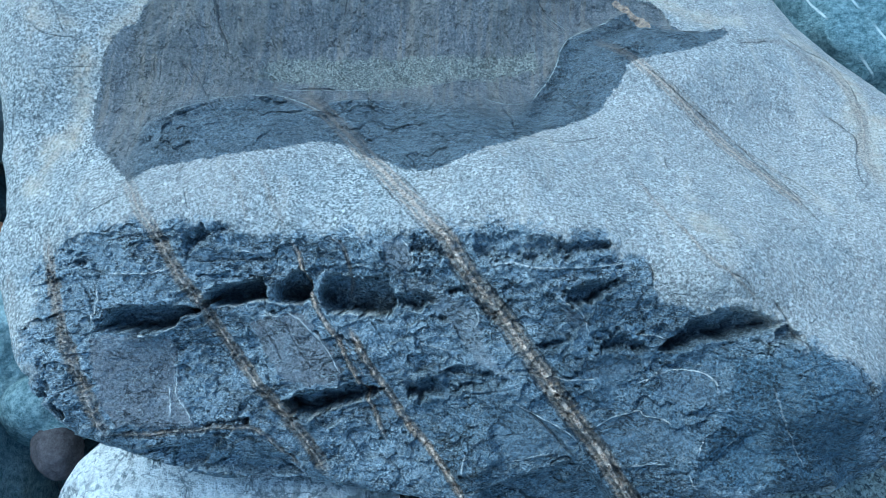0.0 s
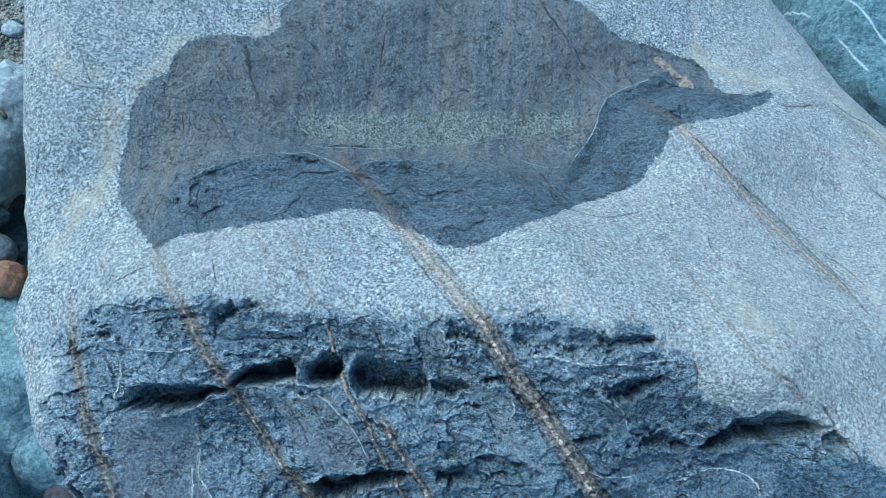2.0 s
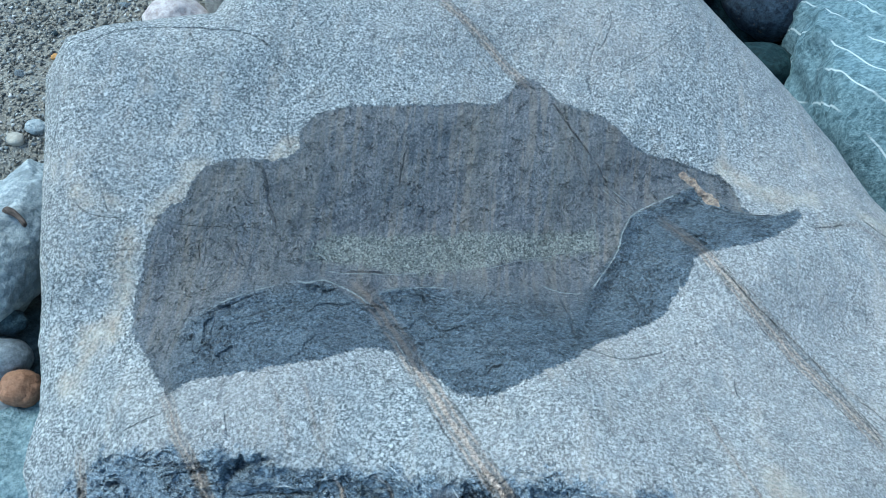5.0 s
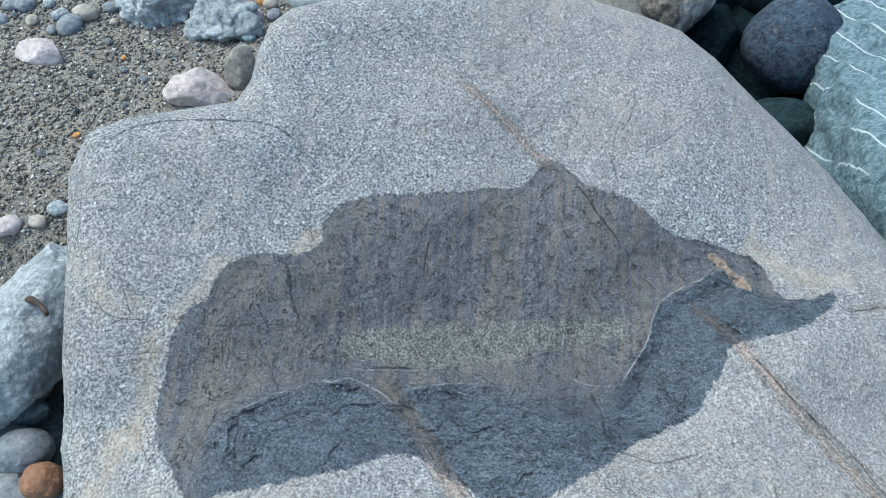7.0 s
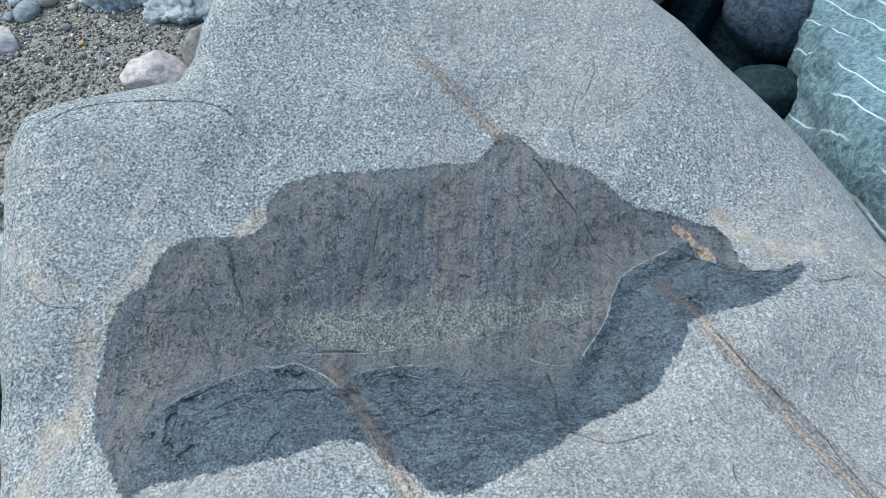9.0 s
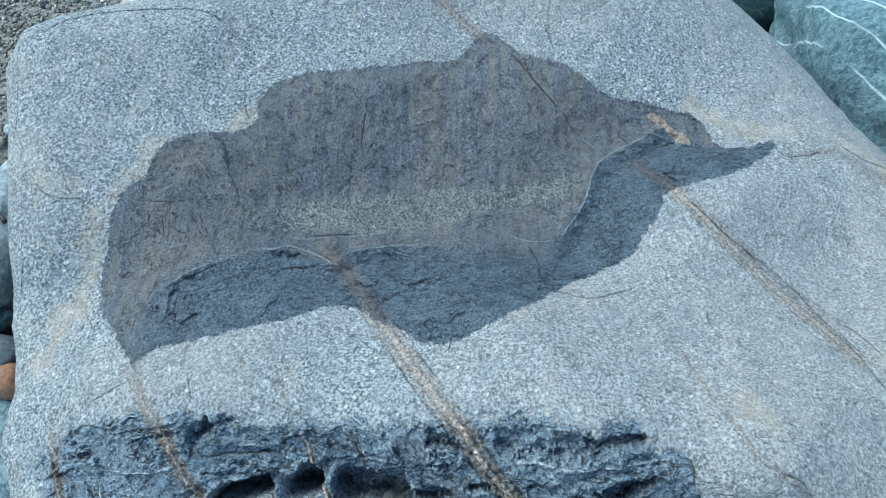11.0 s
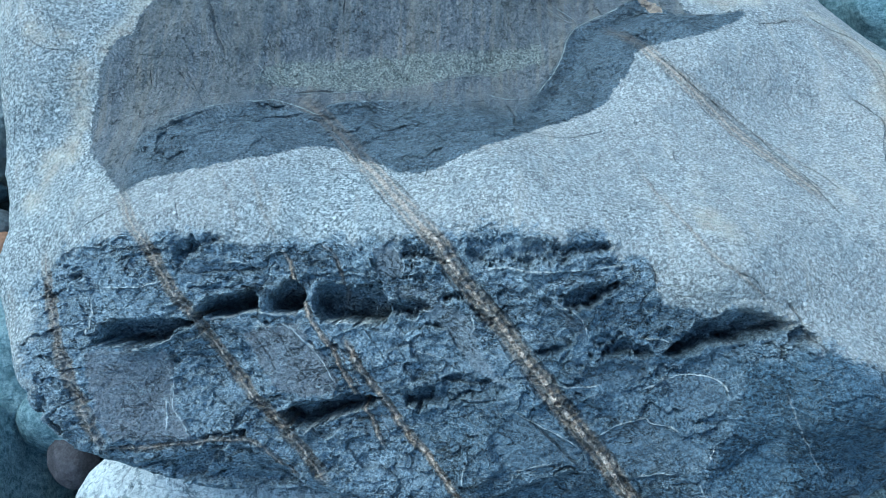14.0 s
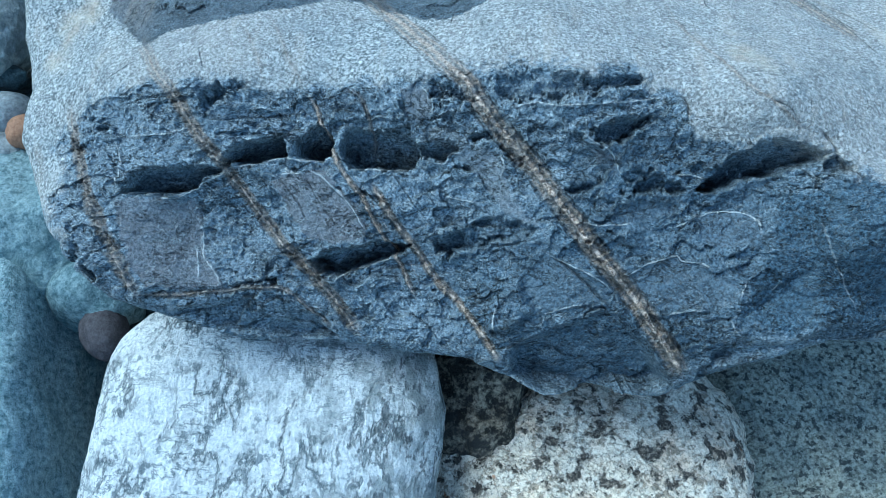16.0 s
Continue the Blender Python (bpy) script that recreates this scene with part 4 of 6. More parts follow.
pale_edge(0.001, 0.6, [(-0.229, 0.216), (-0.201, 0.212), (-0.173, 0.214), (-0.144, 0.213), (-0.094, 0.218)])
pale_edge(0.0011, 0.7, [(-0.155, 0.19), (-0.128, 0.198), (-0.085, 0.2), (-0.056, 0.201)])
pale_edge(0.0013, 1, [(0.124, 0.206), (0.14, 0.225), (0.152, 0.242), (0.162, 0.264), (0.169, 0.287), (0.18, 0.306), (0.198, 0.32), (0.228, 0.334), (0.26, 0.349)])
pale_edge(0.0012, 0.7, [(0.056, 0.21), (0.078, 0.201), (0.101, 0.199), (0.116, 0.203)])
pale_edge(0.0008, 0.5, [(-0.02, 0.226), (0.034, 0.241), (0.082, 0.249), (0.128, 0.263)])
pale_edge(0.0008, 0.6, [(0.145, 0.349), (0.166, 0.329), (0.182, 0.32)])
pale_edge(0.0009, 0.7, [(-0.25, 0.258), (-0.238, 0.248), (-0.243, 0.238), (-0.229, 0.234), (-0.216, 0.222)])
pale_edge(0.0009, 0.8, [(-0.293, 0.276), (-0.291, 0.269)])
pale_edge(0.0011, 0.8, [(-0.278, 0.313), (-0.273, 0.312)])
pale_edge(0.0009, 0.6, [(0.13, 0.313), (0.133, 0.297)])
pale_edge(0.0008, 0.5, [(-0.128, 0.147), (-0.108, 0.124), (-0.093, 0.109)])
pale_edge(0.001, 0.5, [(0.303, 0.322), (0.331, 0.317), (0.364, 0.318), (0.411, 0.326)])
pale_edge(0.0009, 0.6, [(-0.352, 0.157), (-0.324, 0.176), (-0.3, 0.185)])
pale_edge(0.001, 0.6, [(-0.126, 0.186), (-0.099, 0.192), (-0.062, 0.186)])
pale_edge(0.0012, 0.9, [(-0.374, -0.086), (-0.354, -0.088), (-0.332, -0.093), (-0.317, -0.096), (-0.298, -0.088), (-0.281, -0.078), (-0.265, -0.072), (-0.258, -0.067)])
pale_edge(0.0012, 0.9, [(-0.363, -0.026), (-0.339, -0.027), (-0.313, -0.027), (-0.3, -0.023), (-0.285, -0.021)])
pale_edge(0.0012, 0.9, [(-0.257, -0.063), (-0.233, -0.063), (-0.215, -0.059), (-0.197, -0.056), (-0.174, -0.06), (-0.157, -0.061), (-0.145, -0.057)])
pale_edge(0.0012, 0.9, [(-0.211, -0.074), (-0.192, -0.073), (-0.172, -0.072)])
pale_edge(0.0012, 0.9, [(-0.171, -0.069), (-0.157, -0.077), (-0.145, -0.089), (-0.127, -0.105)])
pale_edge(0.0012, 0.9, [(-0.293, -0.121), (-0.294, -0.144), (-0.289, -0.163), (-0.276, -0.181), (-0.269, -0.193)])
pale_edge(0.0012, 0.9, [(-0.3, -0.144), (-0.295, -0.168), (-0.295, -0.186)])
pale_edge(0.0012, 0.9, [(0.048, -0.017), (0.062, -0.014), (0.079, -0.014), (0.101, -0.02), (0.134, -0.02), (0.168, -0.018), (0.203, -0.014)])
pale_edge(0.0012, 0.9, [(0.117, -0.044), (0.125, -0.055), (0.145, -0.064), (0.154, -0.079), (0.156, -0.09)])
pale_edge(0.0012, 0.9, [(0.204, -0.092), (0.227, -0.092), (0.244, -0.098)])
pale_edge(0.0012, 0.9, [(0.078, -0.166), (0.098, -0.178), (0.122, -0.191), (0.142, -0.204), (0.148, -0.213)])
pale_edge(0.0012, 0.9, [(0.026, -0.224), (0.018, -0.239), (0.022, -0.255)])
pale_edge(0.0012, 0.9, [(0.157, -0.197), (0.174, -0.187), (0.195, -0.179), (0.214, -0.174), (0.218, -0.183), (0.238, -0.184), (0.249, -0.193)])
pale_edge(0.0012, 0.9, [(0.234, -0.137), (0.256, -0.132), (0.283, -0.134), (0.295, -0.144), (0.297, -0.159)])
pale_edge(0.0012, 0.9, [(0.272, -0.222), (0.281, -0.204)])
pale_edge(0.0012, 0.9, [(0.264, -0.24), (0.27, -0.258), (0.281, -0.264)])
pale_edge(0.0012, 0.9, [(0.198, -0.237), (0.221, -0.234), (0.248, -0.233)])
pale_edge(0.0012, 0.9, [(0.035, -0.061), (0.04, -0.076), (0.031, -0.09)])
pale_edge(0.0012, 0.9, [(-0.047, 0.012), (-0.033, -0.004), (-0.032, -0.018), (-0.04, -0.026)])
pale_edge(0.0012, 0.9, [(-0.061, -0.016), (-0.065, -0.029)])
pale_edge(0.0012, 0.9, [(-0.127, -0.071), (-0.078, -0.075), (-0.053, -0.071)])
pale_edge(0.0012, 0.9, [(-0.153, -0.191), (-0.13, -0.181), (-0.109, -0.176), (-0.084, -0.169)])
pale_edge(0.0012, 0.9, [(-0.382, -0.024), (-0.37, -0.049), (-0.375, -0.067), (-0.368, -0.085)])
pale_edge(0.0012, 0.35, [(0.344, -0.142), (0.349, -0.164), (0.36, -0.186), (0.373, -0.209), (0.388, -0.235)])
pale_edge(0.0012, 0.9, [(0.308, -0.216), (0.315, -0.204)])
pale_edge(0.0012, 0.9, [(0.011, -0.017), (0.028, -0.016)])
pale_edge(0.0012, 0.9, [(0.111, -0.137), (0.145, -0.142), (0.169, -0.14)])
pale_edge(0.0012, 0.9, [(0.21, -0.147), (0.225, -0.142), (0.237, -0.131)])
pale_edge(0.0012, 0.9, [(-0.226, -0.076), (-0.216, -0.071), (-0.205, -0.075), (-0.203, -0.086)])
pale_edge(0.0012, 0.9, [(-0.03, -0.102), (-0.012, -0.109), (0.012, -0.113)])
pale_edge(0.0012, 0.9, [(0.074, -0.236), (0.098, -0.227), (0.121, -0.225)])
pale_edge(0.0012, 0.9, [(-0.198, -0.068), (-0.186, -0.072)])
pale_edge(0.0012, 0.9, [(-0.121, 0.031), (-0.096, 0.016)])
pale_edge(0.0012, 0.9, [(-0.23, -0.004), (-0.212, -0.002), (-0.201, -0.011)])
crack(0.001, 0.003, 0.6, [(0.283, 0.249), (0.331, 0.19), (0.384, 0.148), (0.415, 0.103), (0.436, 0.062), (0.448, 0.03)])
crack(0.001, 0.003, 0.6, [(0.429, 0.098), (0.451, 0.083), (0.465, 0.057)])
pale_edge(0.001, 0.9, [(-0.132, -0.078), (-0.115, -0.103), (-0.101, -0.131), (-0.089, -0.157), (-0.076, -0.186), (-0.063, -0.222)])
pale_edge(0.001, 0.9, [(-0.163, -0.07), (-0.145, -0.089), (-0.127, -0.111), (-0.111, -0.139)])
pale_edge(0.001, 0.9, [(-0.086, -0.125), (-0.079, -0.134), (-0.076, -0.142)])
hollow(0.045, [(-0.37, -0.087), (-0.362, -0.077), (-0.358, -0.069), (-0.347, -0.064), (-0.331, -0.061), (-0.313, -0.061), (-0.293, -0.063), (-0.274, -0.064), (-0.265, -0.066), (-0.271, -0.069), (-0.281, -0.072), (-0.29, -0.08), (-0.299, -0.085), (-0.309, -0.09), (-0.316, -0.095), (-0.327, -0.093), (-0.343, -0.091), (-0.357, -0.088)])
hollow(0.048, [(-0.258, -0.06), (-0.252, -0.048), (-0.243, -0.044), (-0.231, -0.04), (-0.217, -0.035), (-0.205, -0.031), (-0.196, -0.032), (-0.192, -0.036), (-0.191, -0.043), (-0.193, -0.053), (-0.203, -0.055), (-0.215, -0.057), (-0.224, -0.061), (-0.239, -0.061), (-0.249, -0.06)])
hollow(0.048, [(-0.188, -0.055), (-0.184, -0.049), (-0.181, -0.042), (-0.175, -0.036), (-0.167, -0.028), (-0.158, -0.023), (-0.149, -0.025), (-0.145, -0.034), (-0.144, -0.046), (-0.146, -0.055), (-0.157, -0.059), (-0.171, -0.058), (-0.181, -0.057)])
hollow(0.045, [(-0.137, -0.047), (-0.132, -0.037), (-0.127, -0.03), (-0.113, -0.027), (-0.099, -0.031), (-0.088, -0.032), (-0.075, -0.03), (-0.063, -0.03), (-0.057, -0.038), (-0.052, -0.045), (-0.049, -0.055), (-0.051, -0.065), (-0.056, -0.069), (-0.066, -0.074), (-0.078, -0.074), (-0.097, -0.072), (-0.115, -0.072), (-0.126, -0.069), (-0.134, -0.059)])
hollow(0.022, [(-0.049, -0.052), (-0.033, -0.049), (-0.018, -0.048), (-0.006, -0.054), (-0.016, -0.061), (-0.031, -0.065), (-0.048, -0.066)])
hollow(0.045, [(-0.177, -0.168), (-0.165, -0.163), (-0.149, -0.159), (-0.131, -0.155), (-0.112, -0.152), (-0.088, -0.152), (-0.065, -0.154), (-0.069, -0.16), (-0.088, -0.168), (-0.113, -0.175), (-0.13, -0.18), (-0.145, -0.188), (-0.153, -0.19), (-0.167, -0.183)])
hollow(0.02, [(-0.043, -0.156), (-0.02, -0.146), (-0.001, -0.136), (0.011, -0.13), (0.03, -0.128), (0.05, -0.132), (0.07, -0.142), (0.064, -0.15), (0.041, -0.153), (0.022, -0.156), (0.004, -0.162), (-0.021, -0.167), (-0.037, -0.166)])
hollow(0.016, [(0.03, 0.014), (0.041, 0.021), (0.063, 0.017), (0.086, 0.015), (0.108, 0.009), (0.13, 0.007), (0.15, 0.01), (0.165, 0.014), (0.173, 0.008), (0.181, 0.004), (0.169, -0.001), (0.149, -0.005), (0.129, -0.013), (0.106, -0.013), (0.085, -0.01), (0.059, -0.011), (0.043, -0.005), (0.034, 0.004)])
hollow(0.03, [(0.121, -0.043), (0.134, -0.038), (0.151, -0.036), (0.171, -0.032), (0.19, -0.03), (0.185, -0.036), (0.174, -0.045), (0.165, -0.054), (0.154, -0.059), (0.14, -0.06), (0.128, -0.055)])
hollow(0.038, [(0.236, -0.108), (0.25, -0.091), (0.262, -0.08), (0.271, -0.074), (0.284, -0.067), (0.298, -0.064), (0.32, -0.064), (0.343, -0.07), (0.355, -0.08), (0.343, -0.087), (0.323, -0.092), (0.308, -0.095), (0.288, -0.1), (0.267, -0.106), (0.251, -0.112)])
hollow(0.018, [(0.343, -0.084), (0.359, -0.081), (0.376, -0.09), (0.381, -0.096), (0.37, -0.101), (0.347, -0.1)])
hollow(0.015, [(0.163, -0.095), (0.175, -0.09), (0.196, -0.093), (0.213, -0.099), (0.225, -0.107), (0.213, -0.112), (0.193, -0.109), (0.172, -0.107)])
hollow(0.012, [(0.1, -0.102), (0.117, -0.097), (0.128, -0.096), (0.137, -0.098), (0.126, -0.103), (0.108, -0.105)])
hollow(0.014, [(0.003, -0.045), (0.014, -0.04), (0.026, -0.039), (0.028, -0.047), (0.018, -0.05)])
hollow(0.012, [(-0.43, -0.018), (-0.414, -0.015), (-0.398, -0.012), (-0.388, -0.015), (-0.401, -0.017), (-0.422, -0.022)])
hollow(0.01, [(-0.282, 0.016), (-0.265, 0.022), (-0.247, 0.027), (-0.23, 0.023), (-0.235, 0.017), (-0.253, 0.011), (-0.267, 0.005), (-0.279, 0.005)])
hollow(0.014, [(-0.044, 0.016), (-0.032, 0.017), (-0.012, 0.007), (0.005, -0), (-0.005, -0.009), (-0.018, -0.006), (-0.032, 0.001)])
hollow(0.01, [(-0.031, -0.022), (-0.013, -0.017), (-0.004, -0.023), (-0.019, -0.028)])
hollow(0.012, [(-0.266, -0.192), (-0.249, -0.189), (-0.226, -0.186), (-0.213, -0.184), (-0.218, -0.19), (-0.238, -0.192), (-0.255, -0.196)])
hollow(0.022, [(-0.429, -0.146), (-0.418, -0.143), (-0.408, -0.157), (-0.396, -0.166), (-0.401, -0.175), (-0.412, -0.167), (-0.421, -0.158)])
hollow(0.012, [(0.032, -0.05), (0.047, -0.058), (0.061, -0.066), (0.055, -0.074), (0.041, -0.067)])
parting(0, [(-0.377, -0.092), (-0.349, -0.094), (-0.32, -0.097), (-0.298, -0.099), (-0.294, -0.108), (-0.294, -0.126), (-0.292, -0.144), (-0.283, -0.163), (-0.273, -0.181), (-0.269, -0.192), (-0.3, -0.193), (-0.333, -0.188), (-0.352, -0.182), (-0.362, -0.163), (-0.367, -0.139), (-0.373, -0.115)])
parting(0, [(-0.211, -0.08), (-0.174, -0.069), (-0.151, -0.073), (-0.133, -0.095), (-0.116, -0.123), (-0.108, -0.136), (-0.118, -0.148), (-0.148, -0.15), (-0.176, -0.147), (-0.191, -0.123), (-0.204, -0.098)])
parting(0.3, [(-0.066, 0.007), (-0.05, 0.012), (-0.035, 0.002), (-0.03, -0.012), (-0.038, -0.023), (-0.049, -0.025), (-0.064, -0.015)])
parting(0.6, [(-0.047, -0.034), (-0.02, -0.031), (-0.005, -0.042), (0.026, -0.061), (0.04, -0.076), (0.042, -0.097), (0.059, -0.127), (0.076, -0.139), (0.053, -0.138), (0.033, -0.12), (0.019, -0.096), (0.002, -0.077), (-0.015, -0.059), (-0.036, -0.046)])
parting(1, [(0.078, -0.167), (0.098, -0.177), (0.122, -0.191), (0.145, -0.207), (0.148, -0.213), (0.127, -0.228), (0.11, -0.231), (0.074, -0.233), (0.054, -0.199), (0.066, -0.181)])
parting(0.9, [(0.157, -0.196), (0.186, -0.18), (0.214, -0.174), (0.232, -0.186), (0.254, -0.198), (0.275, -0.204), (0.269, -0.228), (0.232, -0.231), (0.198, -0.23), (0.174, -0.215)])
parting(0.8, [(0.234, -0.137), (0.256, -0.132), (0.283, -0.134), (0.295, -0.144), (0.297, -0.159), (0.287, -0.164), (0.255, -0.167), (0.236, -0.157)])
parting(0, [(0.128, -0.064), (0.151, -0.067), (0.157, -0.081), (0.152, -0.09), (0.137, -0.078)])
parting(0.7, [(0.146, -0.124), (0.175, -0.117), (0.211, -0.121), (0.216, -0.13), (0.187, -0.141), (0.157, -0.142)])
smooth([(0.273, -0.263), (0.264, -0.24), (0.275, -0.219), (0.283, -0.199), (0.301, -0.179), (0.301, -0.153), (0.305, -0.13), (0.313, -0.117), (0.337, -0.109), (0.36, -0.102), (0.381, -0.097), (0.417, -0.113), (0.478, -0.27), (0.377, -0.25), (0.344, -0.254), (0.324, -0.264), (0.296, -0.257), (0.286, -0.254)])
smooth([(-0.365, -0.028), (-0.319, -0.028), (-0.288, -0.028), (-0.284, -0.042), (-0.278, -0.056), (-0.292, -0.062), (-0.322, -0.062), (-0.35, -0.065), (-0.363, -0.062)])
smooth([(0.101, -0.027), (0.134, -0.024), (0.168, -0.021), (0.202, -0.017), (0.21, -0.025), (0.174, -0.029), (0.134, -0.035), (0.1, -0.033)])
smooth([(0.189, -0.01), (0.213, -0.015), (0.221, -0.031), (0.24, -0.052), (0.262, -0.063), (0.23, -0.054), (0.202, -0.039)])
leaning(0.5, [(-0.329, -0.217), (-0.311, -0.209), (-0.266, -0.2), (-0.22, -0.195), (-0.208, -0.198), (-0.186, -0.221), (-0.159, -0.253), (-0.154, -0.263), (-0.203, -0.262), (-0.237, -0.253), (-0.281, -0.241), (-0.314, -0.231)])
leaning(0.5, [(0.04, -0.268), (0.073, -0.255), (0.121, -0.237), (0.145, -0.22), (0.163, -0.239), (0.187, -0.271), (0.215, -0.32), (0.192, -0.343), (0.129, -0.337), (0.072, -0.33), (0.035, -0.308)])
leaning(0.5, [(0.248, -0.281), (0.266, -0.268), (0.286, -0.256), (0.297, -0.262), (0.305, -0.264), (0.324, -0.267), (0.345, -0.259), (0.36, -0.252), (0.377, -0.251), (0.425, -0.264), (0.429, -0.274), (0.375, -0.266), (0.347, -0.271), (0.322, -0.282), (0.275, -0.295), (0.253, -0.299)])
leaning(-0.25, [(0.008, -0.224), (0.033, -0.199), (0.061, -0.172), (0.075, -0.169), (0.054, -0.202), (0.068, -0.233), (0.037, -0.255), (0.013, -0.255)])
TAN = [(-0.51, 0.292), (-0.48, 0.283), (-0.462, 0.263), (-0.45, 0.238), (-0.457, 0.205), (-0.455, 0.173), (-0.454, 0.143), (-0.462, 0.12), (-0.482, 0.103), (-0.473, 0.128), (-0.478, 0.098), (-0.481, 0.073)]
STAINS = [[(0.524, 0.332), (0.569, 0.309), (0.596, 0.242), (0.595, 0.203), (0.58, 0.179)], [(0.618, 0.18), (0.583, 0.152), (0.568, 0.113), (0.565, 0.092)], [(0.323, 0.389), (0.365, 0.359), (0.4, 0.345), (0.454, 0.35)], [(-0.204, 0.339), (-0.264, 0.387), (-0.289, 0.364), (-0.301, 0.35)], [(-0.39, 0.336), (-0.405, 0.304), (-0.426, 0.279)], [(0.279, 0.031), (0.294, 0.026), (0.303, 0.021)]]
# the right of the broken face, whose weaker light goes into the colour
SHADED_SIDE = [(-0.044, -0.136), (0.03, -0.123), (0.111, -0.1), (0.157, -0.045), (0.219, -0.053), (0.271, -0.089), (0.333, -0.103), (0.395, -0.112), (0.422, -0.27), (0.287, -0.264), (0.237, -0.306), (0.191, -0.338), (0.097, -0.324), (0.036, -0.294), (-0.025, -0.261), (-0.048, -0.199)]
LIP = [(0.268, 0.375), (0.281, 0.36), (0.296, 0.343), (0.305, 0.337)]
RIDGE = [(-0.32, 0.347), (-0.303, 0.311), (-0.292, 0.284), (-0.276, 0.261), (-0.247, 0.239)]


def disc(n):
    """A square grid drawn into the unit disc."""
    a = np.linspace(-1, 1, n)
    x, y = (w.ravel() for w in np.meshgrid(a, a))
    wide = np.abs(x) > np.abs(y)
    r = np.where(wide, x, y)
    with np.errstate(divide="ignore", invalid="ignore"):
        turn = np.where(wide, np.pi / 4 * y / x, np.pi / 2 - np.pi / 4 * x / y)
    turn = np.nan_to_num(turn)
    return r * np.cos(turn), r * np.sin(turn)


def radius_of(ring, c, steps=2880):
    """The ring's reach from c in every direction."""
    ang = np.linspace(-np.pi, np.pi, steps, endpoint=False)
    dx, dy, reach = np.cos(ang), np.sin(ang), np.zeros(steps)
    for (a, b), (e, f) in zip(ring, ring[1:] + ring[:1]):
        a, b, e, f = a - c[0], b - c[1], e - c[0], f - c[1]
        det = dx * (f - b) - dy * (e - a)
        with np.errstate(divide="ignore", invalid="ignore"):
            s, k = (a * (f - b) - b * (e - a)) / det, (a * dy - b * dx) / det
        ok = (s > 0) & (k >= -1e-9) & (k <= 1 + 1e-9)
        reach = np.where(ok, np.maximum(reach, s), reach)
    pad = 9
    wide = np.concatenate([reach[-pad:], reach, reach[:pad]])
    return ang, np.convolve(wide, np.ones(2 * pad + 1) / (2 * pad + 1), "valid")


def local(u, v, ring, reach=0.03):
    """The points near a ring, to save work."""
    a = np.array(ring)
    return np.where((u > a[:, 0].min() - reach) & (u < a[:, 0].max() + reach) & (v > a[:, 1].min() - reach) & (v < a[:, 1].max() + reach))[0]


def rounded(line, times=2):
    """The line with its corners cut."""
    p = np.array(line, float)
    for _ in range(times):
        a, b = p[:-1], p[1:]
        mid = np.stack([0.75 * a + 0.25 * b, 0.25 * a + 0.75 * b], 1).reshape(-1, 2)
        p = np.concatenate([p[:1], mid, p[-1:]])
    return p


def across(u, v, line, fade=0.012):
    """Signed distance across a line, and a weight that dies out towards its ends."""
    p = rounded(line)
    run = np.concatenate([[0], np.cumsum(np.hypot(*np.diff(p, axis=0).T))])
    best, side, along = np.full(u.shape, 9.0), np.ones(u.shape), np.zeros(u.shape)
    for (a, b), (c, e), s0, s1 in zip(p, p[1:], run, run[1:]):
        dx, dy = c - a, e - b
        k = np.clip(((u - a) * dx + (v - b) * dy) / (dx * dx + dy * dy + 1e-12), 0, 1)
        dist = np.hypot(u - a - k * dx, v - b - k * dy)
        near = dist < best
        best = np.where(near, dist, best)
        side = np.where(near, np.sign(dx * (v - b) - dy * (u - a)), side)
        along = np.where(near, s0 + k * (s1 - s0), along)
    fade = min(fade, 0.3 * run[-1])
    return side * best, step(0, fade, along) * step(0, fade, run[-1] - along)


def span(ring, u):
    """The highest and the lowest place of the ring at every u."""
    high, lowest = np.full(u.shape, -9.0), np.full(u.shape, 9.0)
    for (a, b), (c, e) in zip(ring, ring[1:] + ring[:1]):
        if a != c:
            k = (u - a) / (c - a)
            on, w = (k >= 0) & (k <= 1), b + k * (e - b)
            high, lowest = np.where(on, np.maximum(high, w), high), np.where(on, np.minimum(lowest, w), lowest)
    return high, lowest


